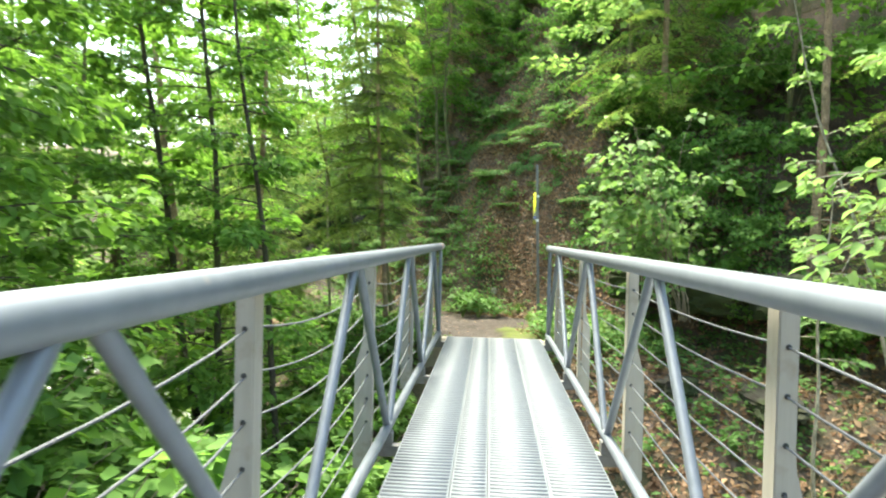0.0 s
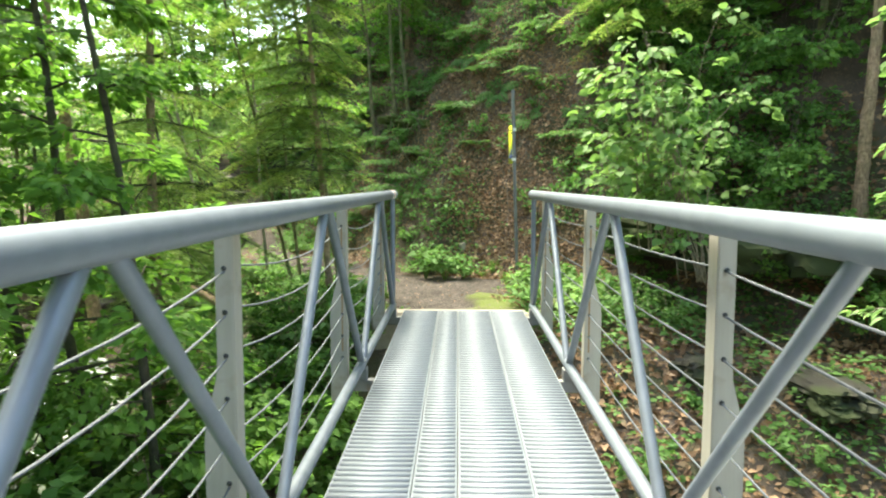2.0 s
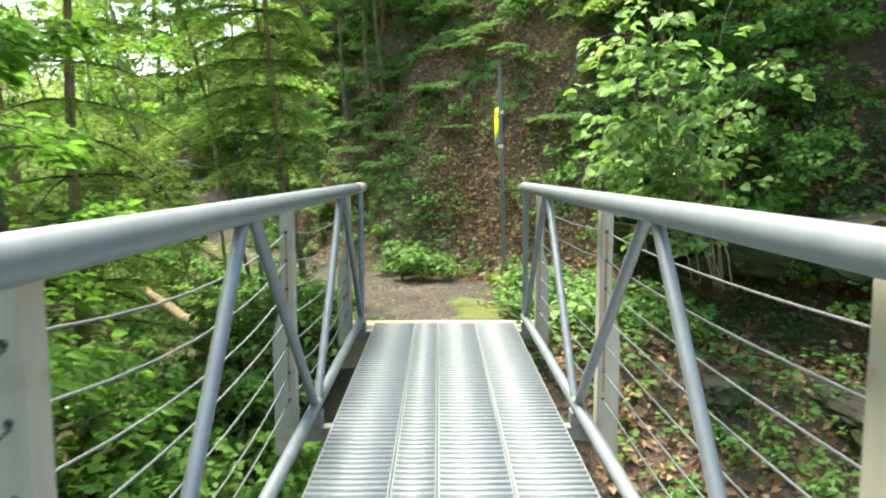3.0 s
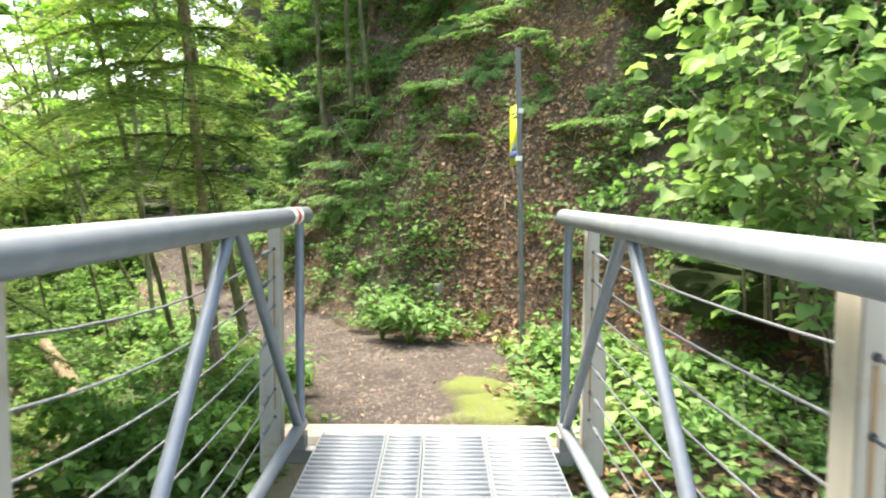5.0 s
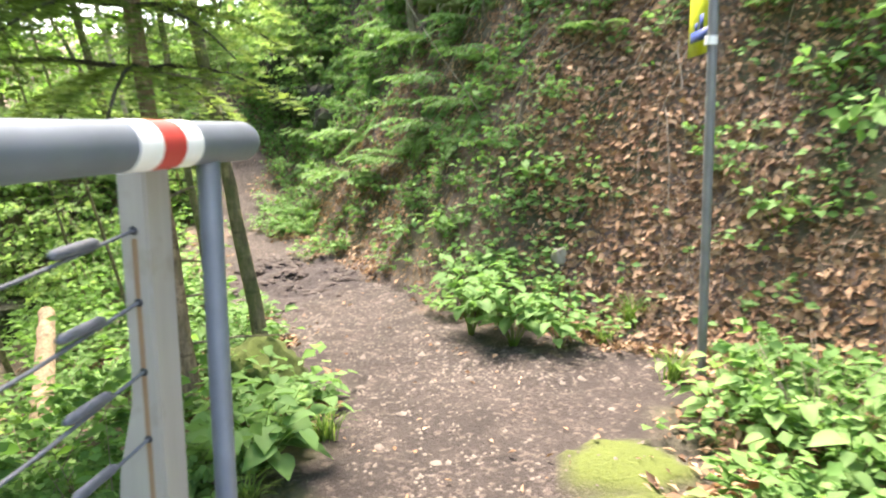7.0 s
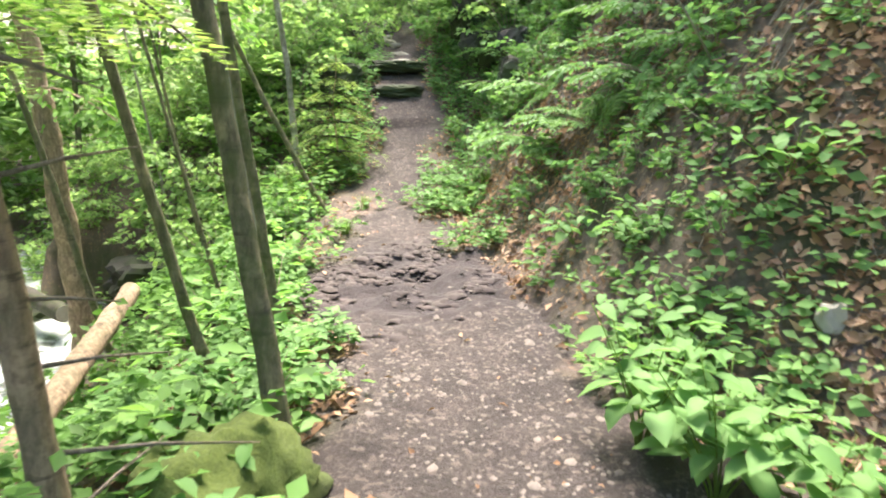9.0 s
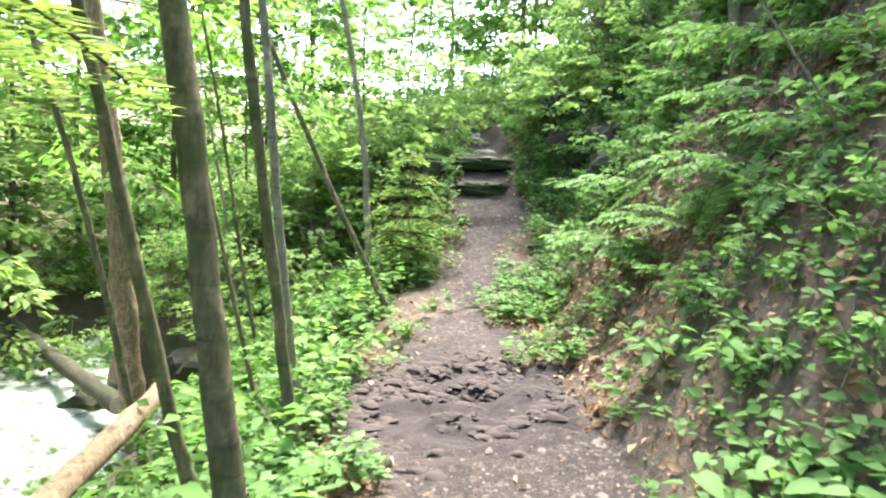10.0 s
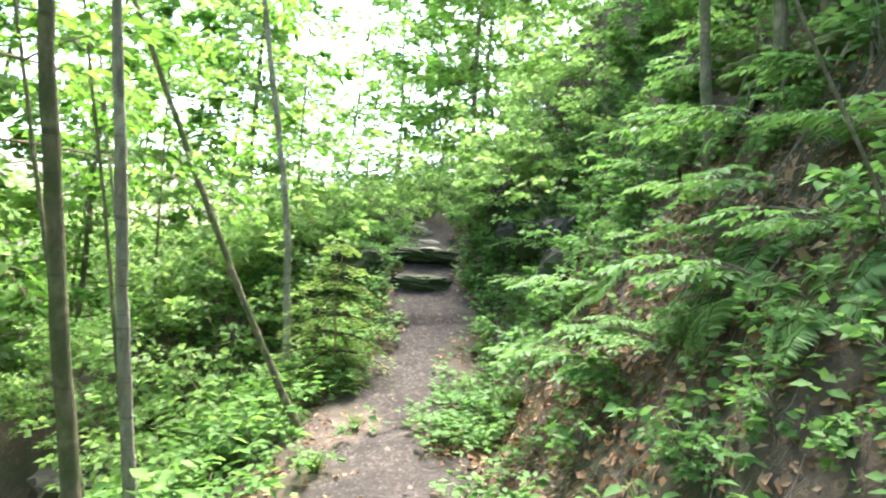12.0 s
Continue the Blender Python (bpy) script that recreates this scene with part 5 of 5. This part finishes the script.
# moss ledges, then solid near-black lumps that paint the shade beneath them
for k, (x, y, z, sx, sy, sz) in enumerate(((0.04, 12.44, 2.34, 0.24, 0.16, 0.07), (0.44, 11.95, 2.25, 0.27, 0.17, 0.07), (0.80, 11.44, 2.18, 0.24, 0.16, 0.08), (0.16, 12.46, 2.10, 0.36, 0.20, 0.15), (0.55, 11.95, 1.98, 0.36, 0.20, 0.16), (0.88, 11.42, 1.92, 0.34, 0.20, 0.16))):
    rock("ledge", (x, y, z), (sx, sy, sz), 60 + k, (MOSS, ROCK_AND_SHADE)[k // 3], ("thick moss on a root ledge of the bank", "solid lump in near-black, painted as the shaded hollow under a root ledge")[k // 3], -52, "mossy ledges on the bank")
for k in range(9):
    x, y = 0.05 + 0.085 * k, 12.30 - 0.11 * k
    rt = thing("hanging_root", "thin bare root hanging from a mossy ledge", "root", "roots under the ledge")
    o = arr((x - 0.03, y - 0.05, 2.33 - 0.02 * k))
    e = o + arr((rng.uniform(-0.14, 0.04), rng.uniform(-0.12, 0.06), -rng.uniform(0.15, 0.4)))
    child("strand", Bunch().tube([o, (o + e) / 2 + rng.normal(0, 0.03, 3), e], [0.011, 0.008, 0.003], 6).mesh("strand", BARK), rt)
for x, y, h, ln in ((0.42, 12.15, 5.2, (-0.03, 0.05)), (0.20, 12.3, 4.8, (-0.10, 0.06)), (-0.15, 12.45, 4.4, (-0.14, 0.03))):
    tree(x, y, h, 0.075, ln, BARK, LEAF, 1.6, 18, 120, 0.08, 1.25, "grey young stem rooted on the bank's edge")
for pts, r in ((((-2.02, 16.44, 3.80), (-1.5, 15.9, 3.86), (-0.71, 14.59, 3.30), (-0.32, 14.39, 3.09)), 0.016), (((-0.41, 14.23, 2.78), (-0.24, 14.2, 2.98), (-0.06, 14.1, 3.15), (0.27, 13.6, 3.1), (0.52, 13.05, 2.96)), 0.022)):
    br = thing("fallen_branch", "bare pale branch lying across the bank", "branch", "branches on the bank")
    child("stick", Bunch().tube(list(pts), list(np.linspace(r * 0.5, r, len(pts))), 7).mesh("stick", BARK_PALE), br)
lean = thing("leaning_stick", "long bare pale stick leaning down the bank", "stick")
child("stick", Bunch().tube([(0.43, 9.15, 1.86), (0.55, 9.66, 1.59), (0.67, 10.1, 1.375), (0.79, 10.64, 1.09)], [0.003, 0.004, 0.005, 0.006], 7).mesh("stick", BARK_PALE), lean)
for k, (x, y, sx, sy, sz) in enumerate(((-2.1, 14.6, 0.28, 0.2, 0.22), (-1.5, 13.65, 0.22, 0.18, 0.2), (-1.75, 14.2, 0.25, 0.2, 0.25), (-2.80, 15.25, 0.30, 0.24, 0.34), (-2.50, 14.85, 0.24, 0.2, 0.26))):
    rock("outcrop", (x, y, ground_z(x, y)), (sx, sy, sz), 40 + k, ROCK_AND_SHADE, "dark mossy rock jutting from the bank", rng.uniform(0, 90), "rock outcrops on the bank")


# ---- ground cover ----
def scatter(n, x0, x1, y0, y1, keep):
    x, y = rng.uniform(x0, x1, n), rng.uniform(y0, y1, n)
    m = rng.uniform(0, 1, n) < keep(x, y)
    x, y = x[m], y[m]
    return x, y, land(x, y)


def slope_normal(x, y):
    e = 0.05
    gx, gy = (land(x + e, y) - land(x - e, y)) / (2 * e), (land(x, y + e) - land(x, y - e)) / (2 * e)
    n = np.stack([-gx, -gy, np.ones_like(gx)], -1)
    return n / np.linalg.norm(n, axis=1)[:, None]


def chute(x, y):
    """The bare run of fallen leaves that comes down the bank behind the sign."""
    return np.exp(-((arr(x) - (2.35 - 0.27 * (arr(y) - 8.4)) + 0.25 * value_noise(x, y, 0.8, 33)) / 0.62) ** 2)


def bare(x, y):
    """The open patch of soil between the path and the sign."""
    return np.clip(1.3 - np.hypot((arr(x) - 1.75) / 0.62, (arr(y) - 9.0) / 0.62) + 0.3 * value_noise(x, y, 0.4, 34), 0, 1)


def litter(n, box, keep, size, name, label, material):
    x, y, z = scatter(n, *box, keep)
    nr = slope_normal(x, y) + rng.normal(0, 0.35, (len(x), 3))
    al = unit_noise(len(x), 0.3)
    al -= nr * (np.sum(al * nr, 1) / np.sum(nr * nr, 1))[:, None]
    v, f = plain_leaves(np.stack([x, y, z + 0.012], -1), al, nr, size * np.minimum(0.35 + rng.gamma(2.2, 0.26, len(x)), 1.5), rng.uniform(0.3, 0.75, len(x))[:, None], 0.15)
    tagged(new(name, quick_mesh(name, v, f, material)), label, "leaf litter", kind="stuff")


litter(230000, (-4, 5, 7.2, 16), lambda x, y: (1 - trodden(x, y)) * np.clip(0.18 + 0.25 * (arr(x) > 0.3) + 0.9 * chute(x, y) + 0.7 * value_noise(x, y, 1.0, 31), 0.04, 1) * (hill_d(x, y) > -1.8) * (hill_d(x, y) < 6), 0.047, "leaf_litter", "brown dead beech leaves strewn over the slope", LITTER)
litter(26000, (0.7, 3.5, 8.2, 12.6), lambda x, y: chute(x, y) * (1 - trodden(x, y)), 0.05, "leaf_litter", "deep run of tan dead leaves down the bank", LITTER)
litter(9000, (-3.4, 0.3, 7.2, 12.0), lambda x, y: (1 - trodden(x, y)) * (hill_d(x, y) < -1.0) * np.clip(0.6 + 0.8 * value_noise(x, y, 0.7, 35), 0.1, 1), 0.05, "leaf_litter", "brown dead leaves on the bank above the brook", LITTER)
litter(42000, (1.9, 7.5, 0.5, 7.6), lambda x, y: np.clip(0.7 + 0.6 * value_noise(x, y, 1.2, 32), 0.1, 1), 0.075, "leaf_litter", "brown dead beech leaves in the gully", LITTER)
litter(1700, (-4, 2.6, 6.5, 15), lambda x, y: trodden(x, y) * 0.6 * (1 - muddy(x, y)), 0.032, "path_leaves", "scattered pale dead leaves on the path", LITTER)


def dry_stalks(n):
    """Thin dead stalks and roots that hang down the bank."""
    x, y, z = scatter(n, -3, 4.5, 8.2, 15.5, lambda x, y: (hill_d(x, y) > 0.25) * (hill_d(x, y) < 4.0) * (0.3 + 0.7 * chute(x, y)) * (1 - trodden(x, y)))
    nr = slope_normal(x, y)
    b = Bunch()
    for k in range(len(x)):
        down = arr((nr[k, 0], nr[k, 1], -0.9)) + rng.normal(0, 0.55, 3)
        down -= nr[k] * float(down @ nr[k])
        down /= np.linalg.norm(down) + 1e-9
        ln = rng.uniform(0.08, 0.42)
        o = arr((x[k], y[k], z[k])) + nr[k] * 0.012
        side = np.cross(down, nr[k]) * rng.normal(0, 0.12) * ln
        b.tube([o, o + down * ln * 0.5 + side + nr[k] * 0.05 * ln, o + down * ln + nr[k] * rng.uniform(-0.02, 0.08)], [0.0022, 0.0018, 0.001], 3)
    tagged(new("dry_stalks", b.mesh("dry_stalks", TWIG)), "thin dry stalks and roots hanging down the bank", "dead stalks", kind="stuff")


dry_stalks(5200)


def herbs(n, box, keep, size, name, label, material, blades=5, height=0.16, narrow=0.6):
    x, y, z = scatter(n, *box, keep)
    m = len(x)
    h = height * rng.uniform(0.3, 1.2, m)
    nrm = slope_normal(x, y)
    pos, al, up, sz = [], [], [], []
    for k in range(blades):
        a = rng.uniform(0, 6.28, m)
        d = np.stack([np.cos(a), np.sin(a), rng.uniform(-0.25, 0.35, m)], -1)
        p = np.stack([x, y, z + h * rng.uniform(0.6, 1.0, m)], -1) + d * (0.25 * size)
        pos.append(p), al.append(d), up.append(nrm * 0.7 + np.array([0, 0, 0.5]) + rng.normal(0, 0.35, (m, 3))), sz.append(size * rng.uniform(0.6, 1.25, m))
    v, f = plain_leaves(np.concatenate(pos), np.concatenate(al), np.concatenate(up), np.concatenate(sz), narrow)
    tagged(new(name, quick_mesh(name, v, f, material)), label, "undergrowth", kind="stuff")


herbs(52000, (-5, 5.5, 6.6, 16), lambda x, y: (1 - trodden(x, y)) * (1 - 0.75 * chute(x, y)) * (1 - 0.9 * bare(x, y)) * np.where((hill_d(x, y) > 0.1) & (hill_d(x, y) < 1.0) & (arr(y) > 9.7) & (arr(y) < 13.0), 0.5, 1) * np.clip(0.26 + 0.18 * (arr(x) < 1.1) + 1.1 * value_noise(x, y, 0.7, 41) + 0.9 * value_noise(x, y, 0.25, 44), 0.01, 1) * (hill_d(x, y) > -2.5) * (hill_d(x, y) < 4), 0.06, "herb_layer", "low green herbs covering the slope", LEAF_HERB)
herbs(19000, (-8.0, 0.45, 0.0, 17.5), lambda x, y: (1 - trodden(x, y)) * (hill_d(x, y) < -1.2) * np.where((arr(x) > -2.6) & (arr(y) > 7.3) & (arr(y) < 11.5), 0.42, 1) * np.where((np.abs(beyond_brook(x, y)) < 2.3) & (arr(y) > 7.5) & (arr(y) < 11.0), 0.06, 1) * np.clip(0.7 + 0.8 * value_noise(x, y, 1.1, 42), 0.1, 1), 0.085, "bramble_layer", "dense leafy bramble undergrowth below the bridge", LEAF_DARK, 6, 0.42)
herbs(3500, (1.9, 7, 0.5, 7.6), lambda x, y: np.clip(0.1 + 1.0 * value_noise(x, y, 1.0, 43), 0.0, 1), 0.08, "herb_layer", "low green herbs in the gully", LEAF_HERB, 5, 0.2)


def gravel(n):
    """Small stones pressed into the path, each a low uneven lump."""
    x, y, z = scatter(n, -4.2, 2.4, 6.5, 15.5, lambda x, y: trodden(x, y) * (1 - 0.8 * muddy(x, y)) * np.clip(0.5 + value_noise(x, y, 0.6, 61), 0.1, 1))
    m = len(x)
    s = rng.uniform(0.004, 0.012, m) * (1 + 1.3 * (rng.uniform(0, 1, m) > 0.96))
    base = arr([(1, 0, 0), (0.3, 0.9, 0), (-0.8, 0.6, 0), (-0.8, -0.6, 0), (0.3, -0.9, 0), (0.1, 0.1, 0.7)])
    a = rng.uniform(0, 6.28, m)
    jit = base[None] * rng.uniform(0.7, 1.3, (m, 6, 1))
    v = np.stack([jit[..., 0] * np.cos(a)[:, None] - jit[..., 1] * np.sin(a)[:, None], jit[..., 0] * np.sin(a)[:, None] + jit[..., 1] * np.cos(a)[:, None], jit[..., 2]], -1) * s[:, None, None]
    v = v + np.stack([x, y, z - 0.001], -1)[:, None]
    f = np.arange(m)[:, None, None] * 6 + np.array([(0, 1, 5), (1, 2, 5), (2, 3, 5), (3, 4, 5), (4, 0, 5)])[None]
    tagged(new("path_gravel", quick_mesh("path_gravel", v.reshape(-1, 3), f.reshape(-1, 3), PEBBLE)), "pale gravel pressed into the trodden path", "gravel", kind="stuff")


gravel(45000)


def clods(n):
    """Trampled clods of wet soil, each a low lump of its own."""
    x, y = rng.uniform(-2.0, 0.1, n), rng.uniform(9.3, 11.4, n)
    keep = (rng.uniform(0, 1, n) < muddy(x, y) * np.clip(0.55 + 1.2 * value_noise(x, y, 0.22, 66), 0, 1)) & (trodden(x, y) > 0.3)
    x, y = x[keep], y[keep]
    m = len(x)
    a = np.arange(7) * 2 * math.pi / 7
    base = np.concatenate([np.stack([np.cos(a), np.sin(a), -0.3 + 0 * a], -1), np.stack([0.72 * np.cos(a + 0.3), 0.72 * np.sin(a + 0.3), 0.45 + 0 * a], -1), [[0, 0, 0.6]]])
    s = rng.uniform(0.016, 0.055, m)
    p = base[None] * rng.uniform(0.5, 1.5, (m, 15, 1)) * np.stack([np.ones(m), rng.uniform(0.45, 1.0, m), rng.uniform(0.14, 0.32, m)], -1)[:, None]
    t = rng.uniform(0, 6.28, m)
    v = np.stack([p[..., 0] * np.cos(t)[:, None] - p[..., 1] * np.sin(t)[:, None], p[..., 0] * np.sin(t)[:, None] + p[..., 1] * np.cos(t)[:, None], p[..., 2]], -1) * s[:, None, None]
    v = v + np.stack([x, y, land(x, y)], -1)[:, None]
    tri = []
    for i in range(7):
        j = (i + 1) % 7
        tri += [(i, j, 7 + i), (j, 7 + j, 7 + i), (7 + i, 7 + j, 14)]
    f = np.arange(m)[:, None, None] * 15 + np.asarray(tri)[None]
    me = quick_mesh("mud_clods", v.reshape(-1, 3), f.reshape(-1, 3), CLOD)
    me.polygons.foreach_set("use_smooth", np.ones(len(me.polygons), bool))
    tagged(new("mud_clods", me), "trampled dark brown clods of mud on the path", "mud", kind="stuff")


clods(3600)
